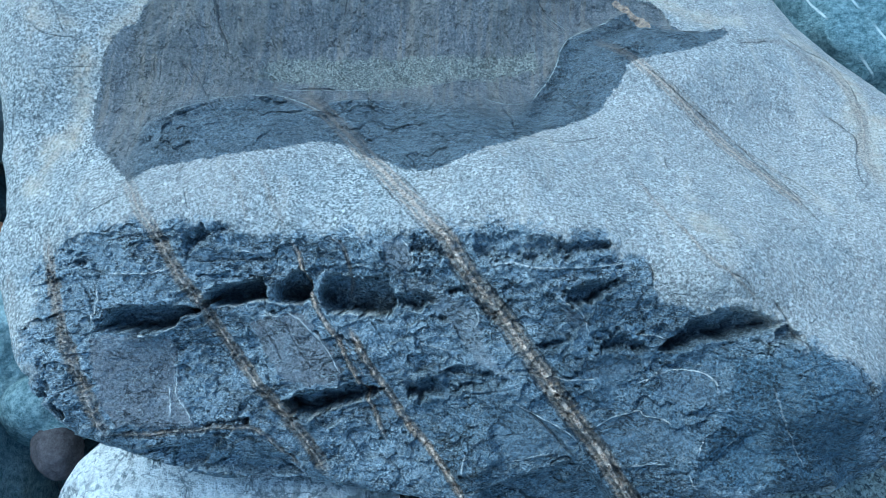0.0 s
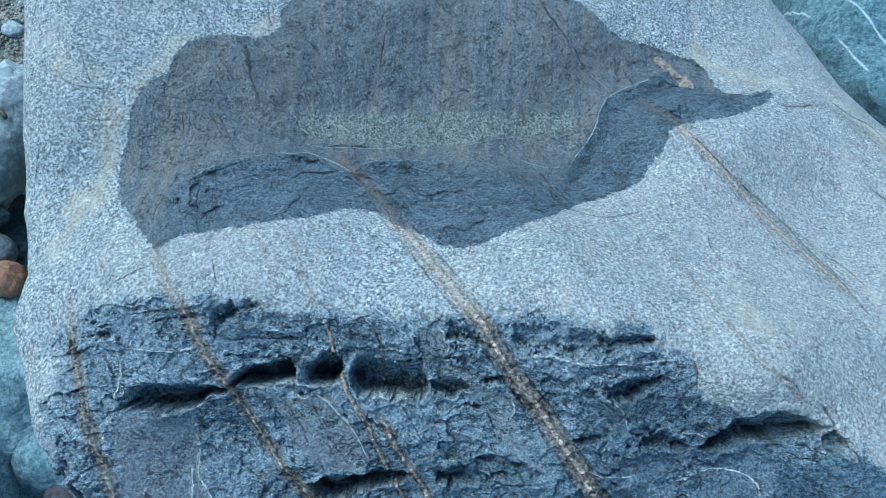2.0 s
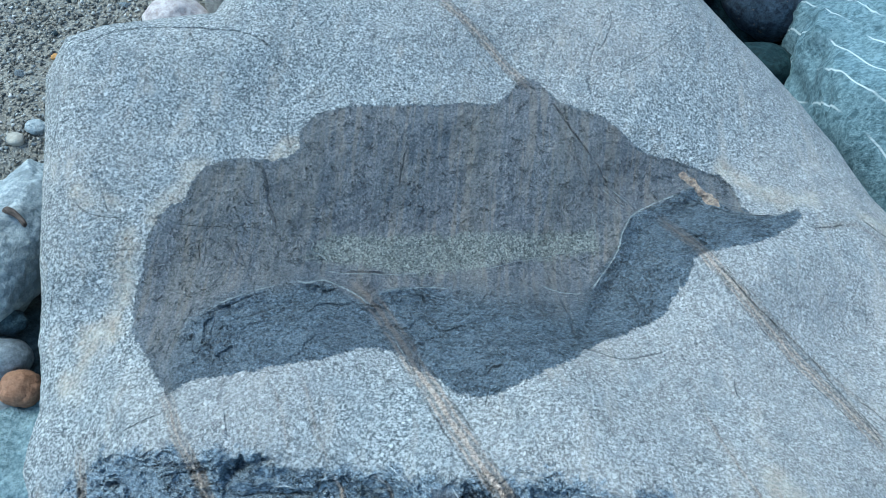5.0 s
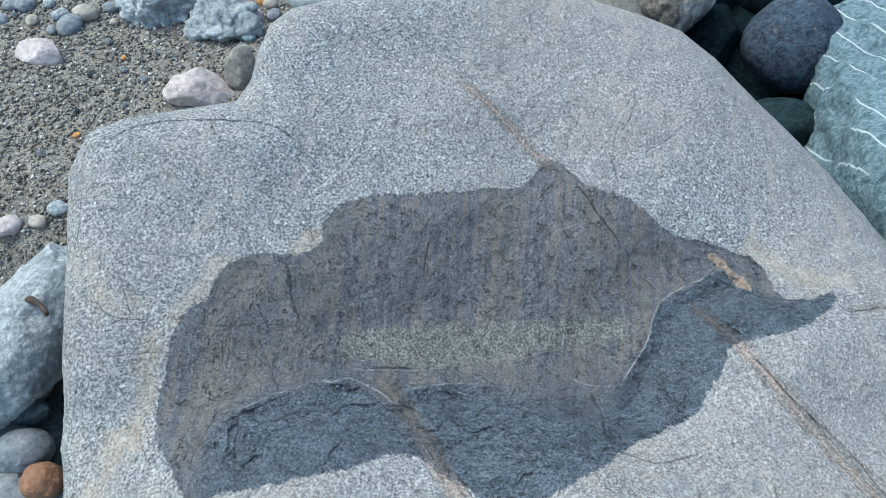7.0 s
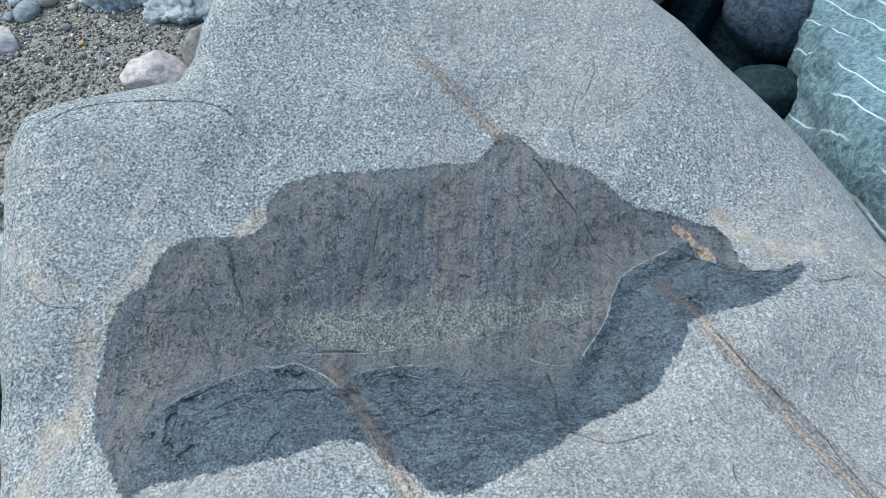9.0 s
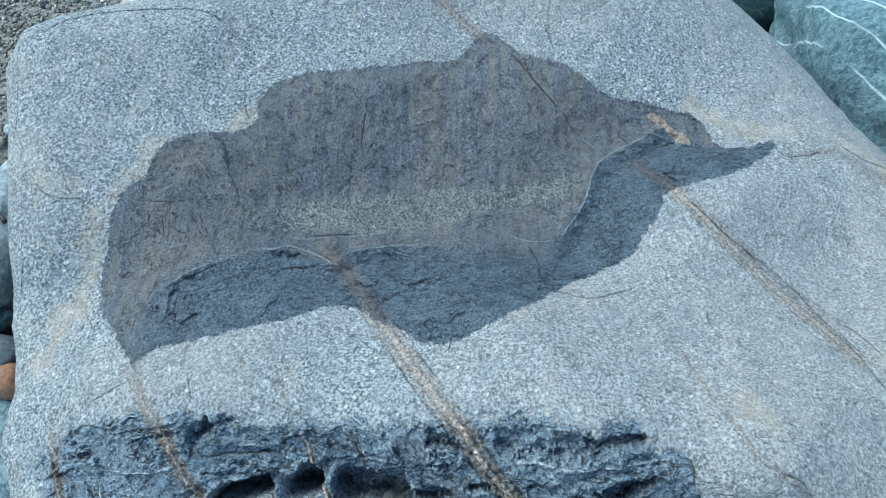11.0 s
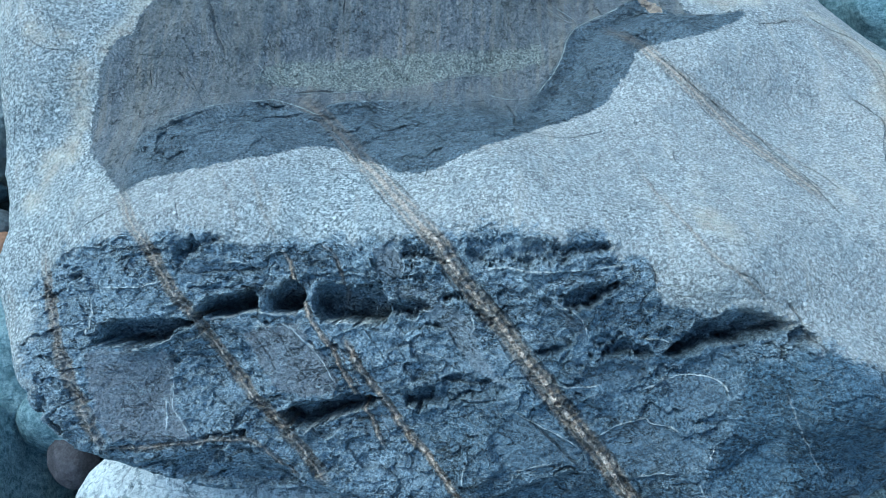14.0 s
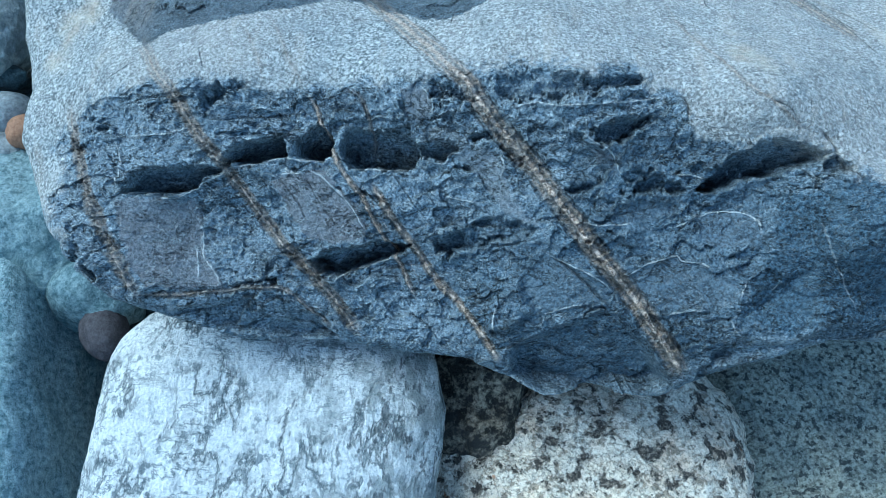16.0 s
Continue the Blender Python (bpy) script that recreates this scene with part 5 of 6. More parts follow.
def build_boulder(n=1030):
    c = (0.0, 0.2)
    x, y = disc(n)
    ang, reach = radius_of(OUTLINE, c)
    far = np.interp(np.arctan2(y, x), ang, reach, period=2 * np.pi)
    jag = smooth_noise(np.stack([np.arctan2(y, x) * 14, 0 * x, 0 * x], -1), 5)
    far = far * (1 + 0.006 * jag)
    u, v = c[0] + x * far, c[1] + y * far
    count = len(u)
    flat = np.stack([u, v, 0 * u], -1)
    rim = np.maximum(inside_distance(u, v, OUTLINE), 0)
    width = 0.03 + 0.06 * step(-0.02, 0.1, v)
    q = np.clip(1 - rim / width, 0, 1)
    depth = slab_depth(u, v) + width * 0.8 * (1 - np.sqrt(np.maximum(0, 1 - q * q)))
    # lines wander a little
    vu, vv = u + 0.0011 * fbm(flat * 45, 3, 22), v + 0.0011 * fbm(flat * 45, 3, 32)
    wet_d = inside_distance(vu, vv, rounded(WET_BACK + WET_FRONT, 1).tolist()) + 0.0012 * fbm(flat * 110, 3, 23)
    lip = step(0.0125, 0.006, line_distance(vu, vv, LIP) + 0.003 * fbm(flat * 110, 3, 47))
    wet = step(-0.0015, 0.002, wet_d)
    fe = np.array(FRESH_EDGE)
    order = np.argsort(fe[:, 0])
    edge_v = np.interp(u, fe[order, 0], fe[order, 1])
    fresh_d = edge_v - v + 0.006 * fbm(flat * 38, 4, 41)
    left_end = (u + 0.445 + 0.02 * fbm(flat * 30, 3, 44)) * 0.6
    fresh_d = np.minimum(fresh_d, np.maximum(left_end, -0.13 - v))
    fresh = step(-0.008, 0.012, fresh_d)
    basin_ring = WET_BACK + SHORE_RIGHT[::-1] + SHORE_LEFT[::-1]
    open_end = step(-0.1, -0.05, u) * step(0.14, 0.08, u) * step(0.24, 0.22, v)
    in_basin = inside_distance(vu, vv, basin_ring)
    soft = np.maximum(open_end, 0.7 * step(-0.2, -0.26, u))
    basin = step(-0.002 - 0.02 * soft, 0.003 + 0.02 * soft, in_basin)
    silt_d = inside_distance(vu, vv, SILT_BACK + SILT_FRONT[::-1]) + 0.003 * fbm(flat * 60, 3, 51)
    shore = np.minimum(line_distance(vu, vv, SHORE_LEFT), line_distance(vu, vv, SHORE_RIGHT))
    tan = 0.72 * step(0.024, 0.004, line_distance(vu, vv, TAN) + 0.006 * fbm(flat * 40, 3, 57)) * step(-0.8, 0.5, fbm(flat * 30, 3, 58))
    for line in STAINS:
        tan = np.maximum(tan, 0.6 * step(0.022, 0.004, line_distance(vu, vv, line) + 0.008 * fbm(flat * 35, 3, 59)))
    tan = np.maximum(tan, lip)
    vein_d, vein_w, vein_c, vein_s, vein_r, vein_m = np.full(count, 30.0), np.ones(count), np.ones(count), np.zeros(count), np.zeros(count), np.zeros(count)
    crack_d, crack_s, chip_d, chip_s, part_d = np.full(count, 9.0), np.zeros(count), np.full(count, 9.0), np.zeros(count), np.full(count, -9.0)
    owner = np.zeros(count, int)
    sink = np.zeros(count)
    for k, (half, wide, strong, rusty, seam, line) in enumerate(VEINS):
        at = local(u, v, line)
        d, w = across(vu[at], vv[at], line, 0.03)
        dist = np.abs(d)
        mine = (dist / wide < np.abs(vein_d[at]) / vein_w[at]) & (dist < 2.2 * wide + 0.004)
        on = at[mine]
        vein_d[on], vein_w[on], vein_c[on] = 1000 * d[mine], 1000 * wide, 1000 * half
        vein_s[on], vein_r[on], vein_m[on] = strong * w[mine], rusty * w[mine], seam * w[mine]
        owner[at] = np.where((dist < wide * 0.8) & (w > 0.3), k + 1, owner[at])
        lift = step(half * 1.4, half * 0.5, dist) - 1.2 * step(wide, wide * 0.7, dist) * step(half * 0.8, half * 1.5, dist)
        groove = step(0.0025, 0.0008, np.abs(dist - wide * 0.9)) * step(-0.2, 0.4, fbm(flat[at] * 45, 2, 70 + k))
        sink[at] += w * (-0.0008 * lift * (0.4 + fresh[at]) + 0.004 * seam * groove * (0.4 + 0.6 * fresh[at]))
    for k, (half, deep, strong, line) in enumerate(CRACKS):
        at = local(u, v, line)
        d, w = across(vu[at], vv[at], line)
        mine = (np.abs(d) / half < np.abs(crack_d[at])) & (np.abs(d) < 4 * half + 0.003)
        on = at[mine]
        crack_d[on], crack_s[on] = d[mine] / half, strong * w[mine]
        sink[at] += strong * deep * w * step(1.6 * half, 0.3 * half, np.abs(d))
    for half, strong, line in PALE_EDGES:
        at = local(u, v, line)
        d, w = across(vu[at], vv[at], line)
        mine = (np.abs(d) / half < np.abs(chip_d[at])) & (np.abs(d) < 4 * half + 0.003)
        on = at[mine]
        chip_d[on], chip_s[on] = d[mine] / half, strong * w[mine]
        sink[at] -= 0.0015 * strong * w * step(3 * half, half, np.abs(d))
    part_t = np.zeros(count)
    for tone, ring in PARTINGS:
        at = local(u, v, ring)
        dist = 1000 * inside_distance(vu[at], vv[at], ring)
        part_t[at] = np.where(dist > part_d[at], tone, part_t[at])
        part_d[at] = np.maximum(part_d[at], dist)
    # relief of the broken face: blocks, chips, then grain
    low = np.where(v < 0.09)[0]
    f, fu, fv = flat[low], u[low], v[low]
    skew = np.stack([fu * 11 + fv * 5, fv * 24 - fu * 2, 0 * fu], -1) + 0.35 * np.stack([fbm(f * 30, 3, 101), fbm(f * 30, 3, 102), 0 * fu], -1)
    chips = np.stack([fu * 34 + fv * 18, fv * 70 - fu * 8, 0 * fu], -1) + 0.4 * np.stack([fbm(f * 90, 2, 103), fbm(f * 90, 2, 104), 0 * fu], -1)
    splinters = np.stack([fu * 90 + fv * 40, fv * 170 - fu * 30, 0 * fu], -1) + 0.4 * np.stack([fbm(f * 200, 2, 105), fbm(f * 200, 2, 106), 0 * fu], -1)
    rough = 0.0042 * facets(skew, 7, 1.4) + 0.0028 * facets(chips, 9, 1.6) + 0.0009 * facets(splinters, 11, 1.6) + 0.0018 * fbm(f * 60, 4, 111)
    plain, blue_shade = step(-3, 5, part_d), np.zeros(count)
    # lower right painted darker and bluer, as it leans out of the light
    at = local(u, v, SHADED_SIDE, 0.06)
    blue_shade[at] = 0.65 * step(-0.02, 0.03, inside_distance(vu[at], vv[at], SHADED_SIDE) + 0.02 * fbm(flat[at] * 25, 3, 117))
    for k, ring in enumerate(SMOOTH):
        at = local(u, v, ring)
        dist = inside_distance(vu[at], vv[at], ring) + 0.004 * fbm(flat[at] * 50, 3, 115)
        plain[at] = np.maximum(plain[at], (0.8 if k else 0.6) * step(-0.004, 0.008, dist))
        if k == 0:
            blue_shade[at] = np.maximum(blue_shade[at], step(-0.003, 0.008, dist))
            sink[at] += 0.16 * np.clip(-0.09 - v[at], 0, 0.3) * step(0.0, 0.04, dist)
    sink[low] += fresh[low] * rough * (1 - 0.8 * plain[low])
    for slope, ring in LEANING:
        at = local(u, v, ring)
        dist = inside_distance(vu[at], vv[at], ring)
        sink[at] += slope * (max(p[1] for p in ring) - v[at]) * step(-0.002, 0.012, dist)
    sink += (1 - fresh) * (0.0022 * fbm(flat * 14, 4, 121) + 0.0007 * fbm(flat * 160, 3, 131))
    for k, (deep, ring) in enumerate(HOLLOWS):
        at = local(u, v, ring)
        dist = inside_distance(vu[at], vv[at], ring) + 0.0026 * fbm(flat[at] * 75, 4, 140 + k, 0.65)
        high, deepest = span(ring, u[at])
        under = np.clip((high - v[at]) / np.maximum(high - deepest, 0.004), 0, 1)
        big = step(0.030, 0.040, np.array(deep))
        dist = dist + (0.0035 - 0.002 * big) * fbm(flat[at] * 120, 3, 150 + k, 0.7)
        sink[at] += (1.1 + 0.25 * big) * deep * (0.3 + 0.7 * under) * step(-0.0012, 0.002 + 0.003 * (1 - big), dist) * (1 + (0.6 - 0.4 * big) * fbm(flat[at] * 60, 4, 160 + k))
        sink[at] -= 0.003 * step(-0.014, -0.003, dist) * step(0.002, -0.003, dist)
    # the floor of the wet hollow lies a little deeper behind its shore
    sink += 0.005 * step(-0.005 - 0.02 * open_end, 0.005 + 0.02 * open_end, in_basin) * wet * step(0.08, 0.0, shore)
    gully = line_distance(u, v, SHORE_RIGHT[1:10])
    sink += 0.015 * step(0.0, 0.05, np.hypot(u - SHORE_RIGHT[0][0], v - SHORE_RIGHT[0][1])) * np.exp(-(((gully - 0.024) / 0.014) ** 2)) * step(0.004, -0.006, in_basin) * step(-0.004, 0.02, wet_d)
    gully = line_distance(u, v, SHORE_LEFT)
    sink += 0.008 * np.exp(-(((gully - 0.018) / 0.011) ** 2)) * step(0.004, -0.006, in_basin) * step(-0.004, 0.02, wet_d)
    sink -= 0.007 * np.exp(-((line_distance(u, v, RIDGE) / 0.014) ** 2))
    inner = np.where(wet_d > -0.001)[0]
    f, fu, fv = flat[inner], u[inner], v[inner]
    ripple = fbm(np.stack([fu * 20 + fv * 12, fv * 75 - fu * 10, 0 * fu], -1), 4, 181)
    ledges = facets(np.stack([fu * 22 + fv * 9, fv * 60 - fu * 12, 0 * fu], -1) + 0.4 * np.stack([fbm(f * 70, 2, 183), fbm(f * 70, 2, 184), 0 * fu], -1), 13, 1.5)
    sink[inner] += (0.0026 * ripple + 0.0020 * ledges) * step(0.0, 0.015, wet_d[inner]) * (1 - basin[inner])
    sink[inner] += (0.0016 * fbm(f * 45, 4, 191) * basin[inner] + 0.0030 * fbm(f * 16, 3, 195)) * step(0.0, 0.03, wet_d[inner])
    depth = depth + sink
    verts = np.stack([u, depth, v], -1)
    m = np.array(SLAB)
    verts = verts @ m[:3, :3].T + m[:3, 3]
    grid = np.arange(n * n).reshape(n, n)
    faces = np.stack([grid[:-1, :-1], grid[:-1, 1:], grid[1:, 1:], grid[1:, :-1]], -1).reshape(-1, 4)
    # sides and underside
    ring = np.concatenate([grid[0, :-1], grid[:-1, -1], grid[-1, :0:-1], grid[:0:-1, 0]])
    top = verts[ring]
    mid = top.mean(0)
    rows, last = [], ring
    floor_z = -0.2
    front = step(0.1, -0.08, v[ring])
    extra, extra_faces = [], []
    base = len(verts)
    for k in range(1, 17):
        f = k / 16
        pull = (1 - front) * (0.03 * f + 0.34 * f**2.2) + front * 0.4 * f**0.6
        p = top + (mid - top) * pull[:, None]
        p[:, 2] = top[:, 2] + (floor_z - top[:, 2]) * f**0.9
        p += (0.05 * fbm(p * 18, 4, 201)[:, None]) * (top - mid) * min(1, 3 * f)
        extra.append(p)
        now = base + (k - 1) * len(ring) + np.arange(len(ring))
        extra_faces.append(np.stack([last, now, np.roll(now, -1), np.roll(last, -1)], -1))
        last = now
    centre = base + 16 * len(ring)
    extra.append(np.array([[mid[0], mid[1], floor_z]]))
    extra_faces = np.concatenate(extra_faces)
    verts = np.concatenate([verts] + extra)
    more = len(verts) - len(u)

    def grown(a, value=0.0):
        return np.concatenate([a, np.full(more, value)])

    under = np.concatenate([np.tile(fresh[ring], 16), [1.0]])
    masks = {"wet_d": grown(1000 * wet_d, -30), "basin": grown(basin), "silt_d": grown(1000 * silt_d, -30), "tan": grown(tan), "vein_d": grown(vein_d, 30), "vein_w": grown(vein_w, 1),
             "vein_c": grown(vein_c, 1), "vein_s": grown(vein_s), "vein_r": grown(vein_r), "vein_m": grown(vein_m), "crack_d": grown(crack_d, 9), "crack_s": grown(crack_s),
             "chip_d": grown(chip_d, 9), "chip_s": grown(chip_s), "part_d": grown(part_d, -9), "part_t": grown(part_t), "blue_shade": grown(blue_shade), "fresh_d": np.concatenate([1000 * fresh_d, 40 * under - 20])}
    cap = np.stack([np.roll(last, -1), last, np.full(len(last), centre)], -1)
    # smooth normals of the whole, so that no seam shows between its parts
    normal = np.zeros_like(verts)
    for fs in (faces, extra_faces):
        p = verts[fs]
        fn = np.cross(p[:, 2] - p[:, 0], p[:, 3] - p[:, 1])
        for k in range(4):
            np.add.at(normal, fs[:, k], fn)
    normal /= np.linalg.norm(normal, axis=1, keepdims=True) + 1e-12
    up = normal[grid[n // 2, n // 2]] @ np.array([0.0, -0.5, 1.0])
    if up < 0:
        normal, faces, extra_faces = -normal, faces[:, ::-1], extra_faces[:, ::-1]
        cap = cap[:, ::-1]
    normal[centre] = (0, 0, -1)
    # which part every face belongs to
    kinds = owner[faces].max(1)
    kinds = np.where(kinds > 0, kinds, np.where(wet[faces].mean(1) > 0.5, 100, np.where(fresh[faces].mean(1) > 0.5, 101, 0)))
    root = new("boulder")
    tagged(root, "large grey boulder with a dark wet hollow and rusty veins", "boulder")
    root.location = (0.05, 0.9, 0.0)
    names = {0: ("body", "pale grey weathered rock"), 100: ("wet_hollow", "dark wet rock with a band of silt"), 101: ("broken_face", "dark blue-grey fractured rock in ledges")}
    for kind in sorted(set(kinds.tolist())):
        mine = faces[kinds == kind]
        if kind == 0:
            mine = np.concatenate([mine, extra_faces])
        used, back = np.unique(mine, return_inverse=True)
        polys = (back.reshape(-1, 4),)
        if kind == 0:
            polys += (np.where(cap == centre, len(used), np.searchsorted(used, cap)),)
            used = np.append(used, centre)
        name, label = names.get(kind, ("vein", "rusty tan mineral vein"))
        me = mesh_of(name, verts[used] - np.array(root.location), polys, ROCK, {k: a[used] for k, a in masks.items()}, normal[used])
        ob = new(name, me)
        ob.parent = root
        tagged(ob, label)


build_boulder()


# ---- loose stones ----
def stone_mesh(name, size, material, seed, lump=0.16, cuts=0, cut_at=0.72, box=0.0, rough=0.012, level=5, planes=None, edge=16.0):
    bm = bmesh.new()
    bmesh.ops.create_icosphere(bm, subdivisions=level, radius=1.0)
    p = np.array([w.co for w in bm.verts])
    rng = np.random.RandomState(seed)
    if box:
        k = (np.abs(p) ** (2 + box)).sum(1) ** (1 / (2 + box))
        p = p / k[:, None]
    if planes:
        # each plane: the way it faces and how far it lies from the middle
        near = sum((np.maximum(p @ (np.array(q[:3]) / np.linalg.norm(q[:3])), 0) / q[3]) ** edge for q in planes)
        p = p * (near ** (-1 / edge))[:, None]
    p = p * (1 + lump * fbm(p * 1.1 + seed * 3.7, 2, seed))[:, None]
    for _ in range(cuts):
        d = rng.normal(size=3)
        d /= np.linalg.norm(d)
        over = np.maximum(p @ d - cut_at * rng.uniform(0.85, 1.2), 0)
        p = p - 0.92 * over[:, None] * d
    half = np.array(size) / 2
    p = p * half
    n = p / (np.linalg.norm(p, axis=1, keepdims=True) + 1e-9)
    s = half.mean()
    p = p + n * (rough * s * (1.2 * fbm(p / s * 3.0 + seed, 5, seed + 1, 0.62)))[:, None] * 2
    faces = [[w.index for w in f.verts] for f in bm.faces]
    bm.free()
    return mesh_of(name, p, faces, material)


def stone(name, at, size, turn, material, label, category="stone", group="", **shape):
    ob = new(name, stone_mesh(name, size, material, **shape))
    ob.matrix_basis = pose(*at, *turn)
    tagged(ob, label, category, group)
    return ob


stone("white_stone", (-0.212, 0.175, -0.225), (0.47, 0.46, 0.36), (8, 2, -4), MARBLED, "white stone marbled with dark grey under the boulder", seed=3, lump=0.08, box=1.4, cuts=2, cut_at=0.9, rough=0.008, level=6)
stone("granite_stone", (0.245, 0.165, -0.36), (0.46, 0.4, 0.32), (0, 6, 10), SPECKLED, "speckled black and beige granite stone under the boulder", seed=8, lump=0.12, box=1.4, cuts=4, cut_at=0.82, rough=0.02, level=6)
stone("dark_stone", (0.075, 0.295, -0.285), (0.24, 0.27, 0.26), (0, 0, 30), MOSSY, "dark brown stone wedged between two paler stones", seed=12, lump=0.2, cuts=4, rough=0.03)
stone("dark_stone", (0.64, 0.3, -0.45), (0.54, 0.56, 0.32), (4, -4, 15), GLOOMY, "large smooth dark grey-green stone in shade", seed=14, lump=0.1, box=1.0, cuts=2, cut_at=0.85, rough=0.008, level=6)
stone("blue_grey_stone", (-0.668, 0.2, -0.26), (0.34, 0.5, 0.32), (4, -6, 9), TEAL, "angular blue-grey stone with a cracked flat top", seed=22, lump=0.05, box=5.0, cuts=3, cut_at=1.0, rough=0.014, level=6)
stone("blue_green_stone", (-0.61, 0.53, -0.17), (0.22, 0.27, 0.22), (0, 0, 10), TEAL_PALE, "blue-green stone with a worn crack across", seed=25, lump=0.08, planes=[(0, 0.25, 1, 0.86), (0.05, -0.8, 0.75, 0.9), (1, 0, 0.1, 1), (-1, 0, 0, 1), (0, 1, 0, 1), (0, -1, 0, 1), (0, 0, -1, 1)], edge=22, rough=0.014, level=6)
stone("dark_teal_stone", (-0.485, 0.42, -0.17), (0.14, 0.12, 0.14), (0, 0, 20), TEAL_DIM, "small dark teal stone in a gap", seed=28, cuts=2)
stone("purple_pebble", (-0.462, 0.36, -0.17), (0.065, 0.09, 0.07), (0, 0, 20), PLUM, "smooth dark purple pebble in a gap", "pebble", seed=30, lump=0.06)
# fills the gap; the shade there is partly in its dark colour
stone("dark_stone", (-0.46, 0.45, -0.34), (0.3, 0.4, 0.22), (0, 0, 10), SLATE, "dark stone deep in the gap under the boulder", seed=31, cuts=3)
stone("rusty_stone", (-0.61, 0.645, -0.08), (0.062, 0.056, 0.055), (0, 0, 0), RUST, "small rusty brown rounded stone", seed=33, lump=0.08)
stone("grey_stone", (-0.66, 0.69, -0.09), (0.085, 0.065, 0.07), (0, 0, 12), GREY, "small rounded grey stone beside the boulder", seed=36, lump=0.08)
stone("grey_stone", (-0.67, 0.625, -0.11), (0.11, 0.07, 0.07), (0, 0, 4), GREY, "small flat grey stone beside the boulder", seed=37, lump=0.1)
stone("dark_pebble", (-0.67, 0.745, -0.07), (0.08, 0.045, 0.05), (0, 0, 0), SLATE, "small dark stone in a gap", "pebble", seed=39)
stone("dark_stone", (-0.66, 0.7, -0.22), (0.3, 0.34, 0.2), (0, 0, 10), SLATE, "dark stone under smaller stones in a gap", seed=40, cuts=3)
stone("pale_stone", (-0.705, 0.86, -0.04), (0.16, 0.31, 0.15), (4, 8, -10), PALE, "long pale blue-grey stone leaning on the boulder", seed=41, lump=0.12, box=0.8, cuts=4, cut_at=0.8, rough=0.018, level=6)
stone("veined_boulder", (1.15, 1.62, -0.17), (0.74, 1.35, 0.56), (0, 4, -18), TEAL_VEINED, "large blue-green boulder with thin white veins", "boulder", seed=44, lump=0.08, box=2.5, cuts=6, cut_at=0.95, rough=0.022, level=6)
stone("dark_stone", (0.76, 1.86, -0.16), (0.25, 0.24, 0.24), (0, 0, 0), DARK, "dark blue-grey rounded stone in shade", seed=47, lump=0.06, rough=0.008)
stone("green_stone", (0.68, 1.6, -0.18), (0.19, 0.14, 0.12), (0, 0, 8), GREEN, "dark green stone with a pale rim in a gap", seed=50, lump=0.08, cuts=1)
# stones filling the gap, its deep shade painted in by their near-black colour
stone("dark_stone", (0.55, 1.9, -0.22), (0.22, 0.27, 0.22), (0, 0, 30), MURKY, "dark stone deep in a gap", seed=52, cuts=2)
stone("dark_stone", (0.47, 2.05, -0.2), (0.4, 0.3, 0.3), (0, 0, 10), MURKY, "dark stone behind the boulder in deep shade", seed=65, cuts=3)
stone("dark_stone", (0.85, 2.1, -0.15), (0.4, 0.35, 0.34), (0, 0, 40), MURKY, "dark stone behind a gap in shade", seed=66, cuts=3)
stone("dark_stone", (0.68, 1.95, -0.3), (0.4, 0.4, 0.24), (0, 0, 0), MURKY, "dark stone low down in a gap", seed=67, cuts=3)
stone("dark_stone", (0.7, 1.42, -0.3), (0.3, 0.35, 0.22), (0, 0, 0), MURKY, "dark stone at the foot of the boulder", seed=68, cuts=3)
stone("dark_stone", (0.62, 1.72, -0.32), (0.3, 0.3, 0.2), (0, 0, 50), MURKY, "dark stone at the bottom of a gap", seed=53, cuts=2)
stone("brown_stone", (0.39, 1.85, -0.07), (0.27, 0.2, 0.2), (0, 0, 20), BROWN, "brown and cream stone behind the boulder", seed=54, cuts=4, lump=0.14, rough=0.02)
stone("pale_grey_rock", (-0.675, 1.64, 0.0), (0.25, 0.2, 0.15), (0, 0, -8), PALE, "pale blue-grey rock half sunk in sand", seed=57, cuts=9, cut_at=0.66, lump=0.2, rough=0.06, level=6)
stone("pale_grey_rock", (-0.552, 1.575, 0.0), (0.16, 0.13, 0.12), (0, 0, 30), PALE, "pale blue-grey broken rock beside a larger one", seed=58, cuts=8, cut_at=0.66, lump=0.2, rough=0.06)
stone("pink_stone", (-0.873, 1.435, 0.005), (0.1, 0.07, 0.055), (0, 0, 0), PINK, "pinkish white stone lying on the sand", seed=60, cuts=3)
stone("pink_stone", (-0.55, 1.37, 0.008), (0.135, 0.09, 0.066), (0, 4, 10), PINK, "pinkish white stone against the boulder", seed=61, cuts=4, lump=0.14)
stone("grey_stone", (-0.48, 1.42, 0.02), (0.058, 0.06, 0.1), (-25, 8, 0), TAWNY, "upright grey-brown pointed stone beside the boulder", seed=63, cuts=5, cut_at=0.8, lump=0.12)
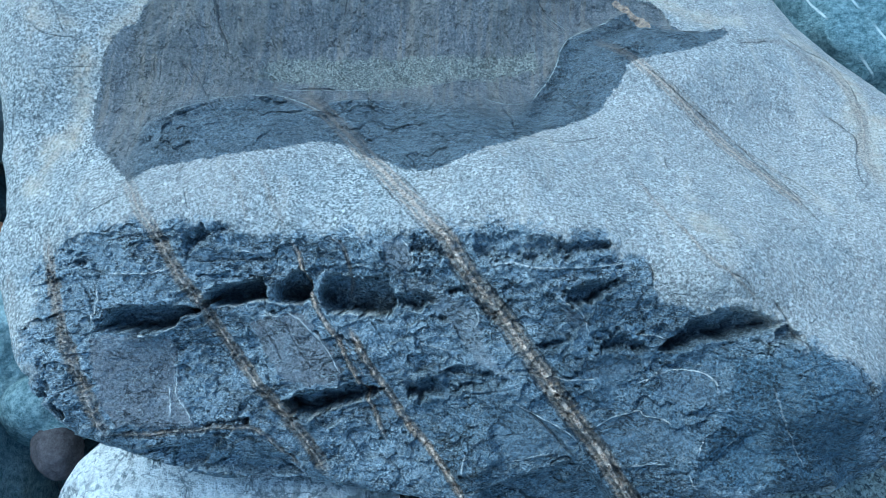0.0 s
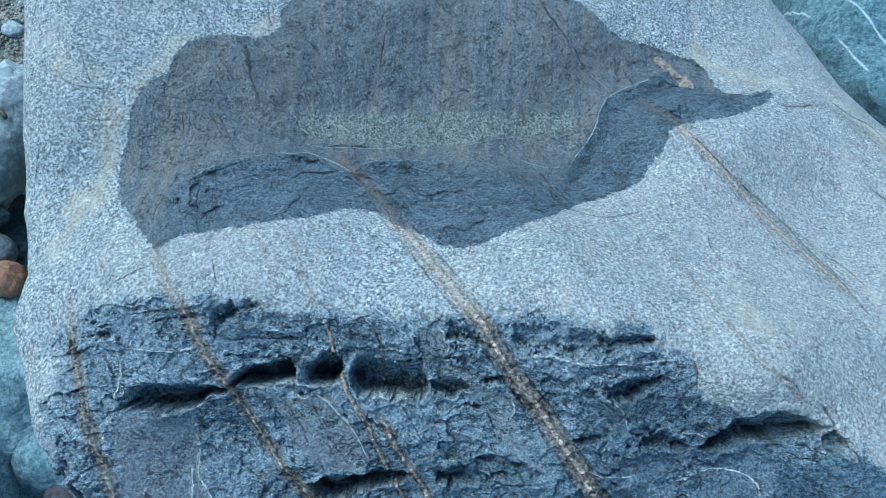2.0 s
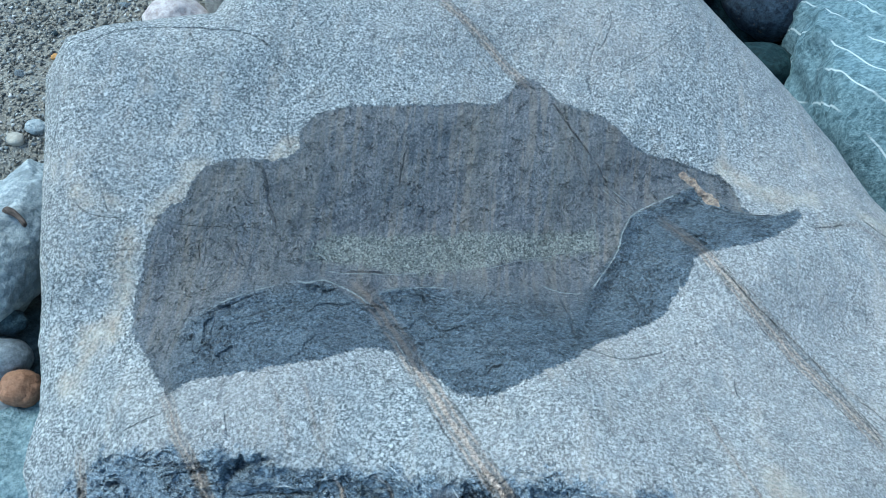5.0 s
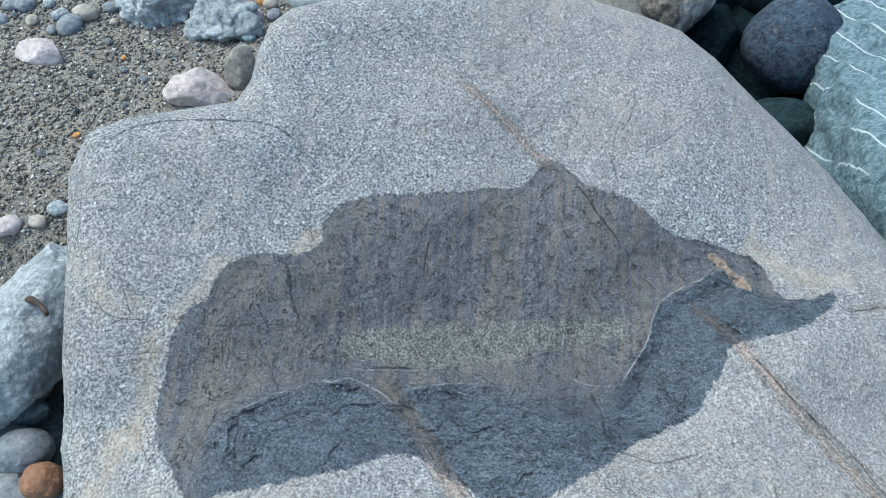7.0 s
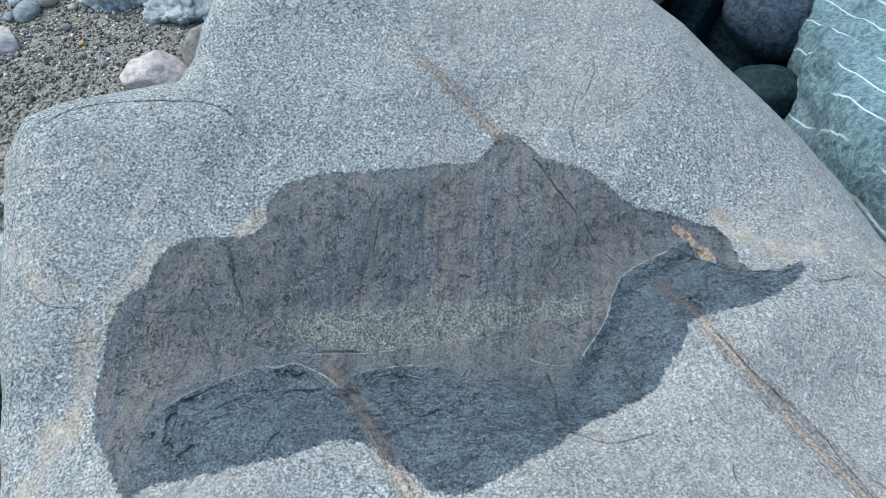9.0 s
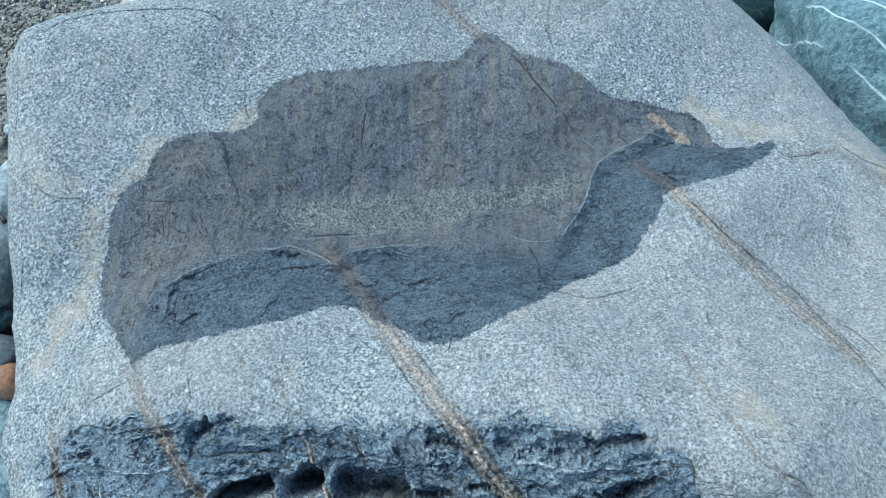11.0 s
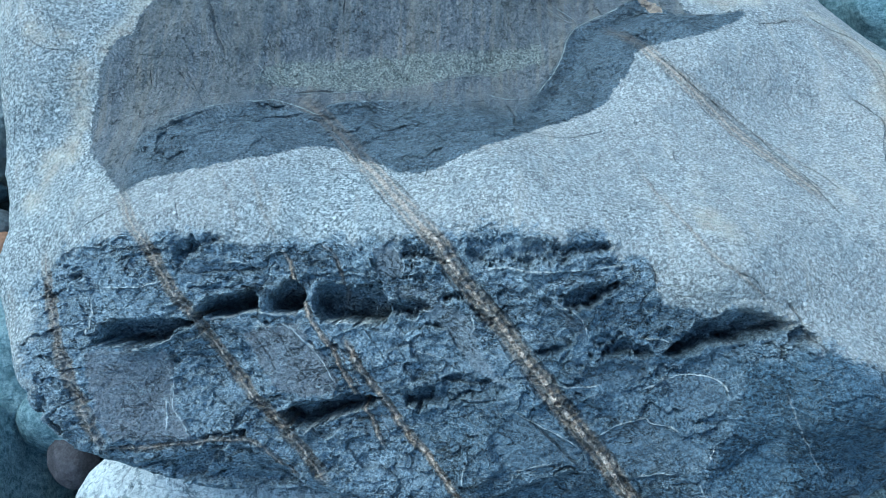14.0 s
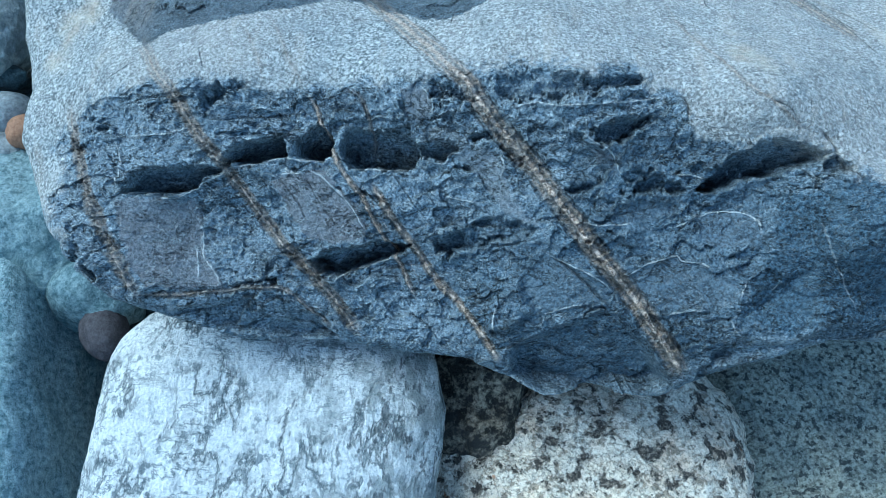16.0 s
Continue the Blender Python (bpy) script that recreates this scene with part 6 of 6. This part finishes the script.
PEBBLES = [
    (-0.83, 1.57, 0.052, BEIGE), (-0.878, 1.557, 0.035, PALE), (-0.85, 1.528, 0.06, GREY), (-0.486, 1.657, 0.034, OCHRE), (-0.492, 1.609, 0.038, PINK), (-0.489, 1.572, 0.034, BEIGE),
    (-0.466, 1.646, 0.034, BEIGE), (-0.454, 1.614, 0.035, GREY), (-0.493, 1.545, 0.04, TEAL), (-0.738, 1.045, 0.032, BEIGE), (-0.712, 1.071, 0.036, PALE), (-0.785, 1.034, 0.046, PINK),
    (-0.957, 1.577, 0.045, GREY), (-0.913, 1.59, 0.03, PALE), (-0.99, 1.53, 0.034, PALE), (-0.79, 1.6, 0.036, GREY), (-0.77, 1.555, 0.022, BEIGE), (-0.925, 1.53, 0.03, BEIGE), (-0.88, 1.51, 0.024, GREY),
    (-0.391, 1.664, 0.084, PALE), (-0.978, 1.576, 0.047, GREY), (-0.736, 1.235, 0.015, OCHRE), (-0.717, 1.449, 0.013, OCHRE),
]
for k, (x, y, s, mat) in enumerate(PEBBLES):
    z = float(ground_height(np.array([x]), np.array([y]))[0])
    stone("pebble", (x, y, z + 0.12 * s), (s, s * 0.8, s * 0.62), (0, 0, 37 * k), mat, "small rounded pebble lying on the sand", "pebble", "pebbles on the sand", seed=70 + k, level=4, lump=0.1)



def twig(at, length, radius):
    """A short, bent, tapering stick."""
    rings, sides = 9, 8
    verts, faces = [], []
    for i in range(rings):
        f = i / (rings - 1)
        r = radius * (1 - 0.45 * f) * (1 + 0.12 * math.sin(9 * f))
        for j in range(sides):
            a = 2 * math.pi * j / sides
            verts.append((length * (f - 0.5), 0.12 * length * math.sin(2.6 * f) + r * math.cos(a), r * math.sin(a)))
    for i in range(rings - 1):
        for j in range(sides):
            k = (j + 1) % sides
            faces.append((i * sides + j, i * sides + k, (i + 1) * sides + k, (i + 1) * sides + j))
    ends = [tuple(range(sides))[::-1], tuple(range((rings - 1) * sides, rings * sides))]
    bark = Nodes("dark_bark")
    grain = bark.noise(300, 4, 0.6, bark.stretched((0.2, 1, 1)))
    mat = bark.done(bark.mix(bark.ramp(grain, 0.35, 0.65), (0.03, 0.022, 0.018), (0.12, 0.09, 0.075)), 0.8, bark.bump(grain, 0.8, 0.002))
    ob = new("twig", mesh_of("twig", verts, (faces, ends), mat))
    ob.matrix_basis = at
    tagged(ob, "short dark brown twig lying on a pale stone", "twig")


twig(pose(-0.655, 0.862, 0.036, 0, 12, -35), 0.04, 0.006)

# small pebbles and grit on the sand
rng = np.random.RandomState(5)
kinds = [stone_mesh("pebble", (1, 0.8, 0.6), mat, 100 + k, lump=0.12, cuts=2, level=3) for k, mat in enumerate((GREY, BEIGE, PALE, TEAL, PINK, SLATE, RUST, MARBLED))]
made = 0
while made < 230:
    x, y = rng.uniform(-1.2, -0.35), rng.uniform(0.95, 1.8)
    if x > -0.62 and y < 1.4:
        continue
    s = 0.006 + 0.016 * rng.rand() ** 2.5
    ob = new("pebble", kinds[int(rng.choice(8, p=(0.3, 0.3, 0.22, 0.03, 0.06, 0.03, 0.02, 0.04)))])
    z = float(ground_height(np.array([x]), np.array([y]))[0])
    ob.matrix_basis = pose(x, y, z + 0.12 * s, *rng.uniform(-15, 15, 2), rng.uniform(0, 360)) @ Matrix.Diagonal((s, s, s, 1))
    tagged(ob, "tiny pebble on the coarse sand", "pebble", "pebbles on the sand")
    made += 1


def build_grit(count=26000):
    shape = np.array([(1, 0, 0), (-0.5, 0.87, 0), (-0.5, -0.87, 0), (0.1, 0.1, 0.8), (0, -0.1, -0.7)])
    tri = np.array([(0, 1, 3), (1, 2, 3), (2, 0, 3), (1, 0, 4), (2, 1, 4), (0, 2, 4)])
    x, y = rng.uniform(-1.25, -0.3, count), rng.uniform(0.9, 1.85, count)
    keep = ~((x > -0.6) & (y < 1.35))
    x, y = x[keep], y[keep]
    m = len(x)
    s = 0.0016 + 0.0040 * rng.rand(m) ** 2.0
    p = shape[None] * (1 + 0.5 * rng.uniform(-1, 1, (m, 5, 3))) + 0.25 * rng.uniform(-1, 1, (m, 5, 3))
    a = rng.uniform(0, 6.28, m)
    ca, sa = np.cos(a)[:, None], np.sin(a)[:, None]
    p = np.stack([ca * p[..., 0] - sa * p[..., 1], sa * p[..., 0] + ca * p[..., 1], p[..., 2]], -1) * s[:, None, None]
    p += np.stack([x, y, ground_height(x, y) + 0.3 * s], -1)[:, None]
    faces = (tri[None] + 5 * np.arange(m)[:, None, None]).reshape(-1, 3)
    ob = new("grit", mesh_of("grit", p.reshape(-1, 3), faces, GRIT))
    tagged(ob, "mixed coarse grit lying over the sand", "grit", kind="stuff")


build_grit()
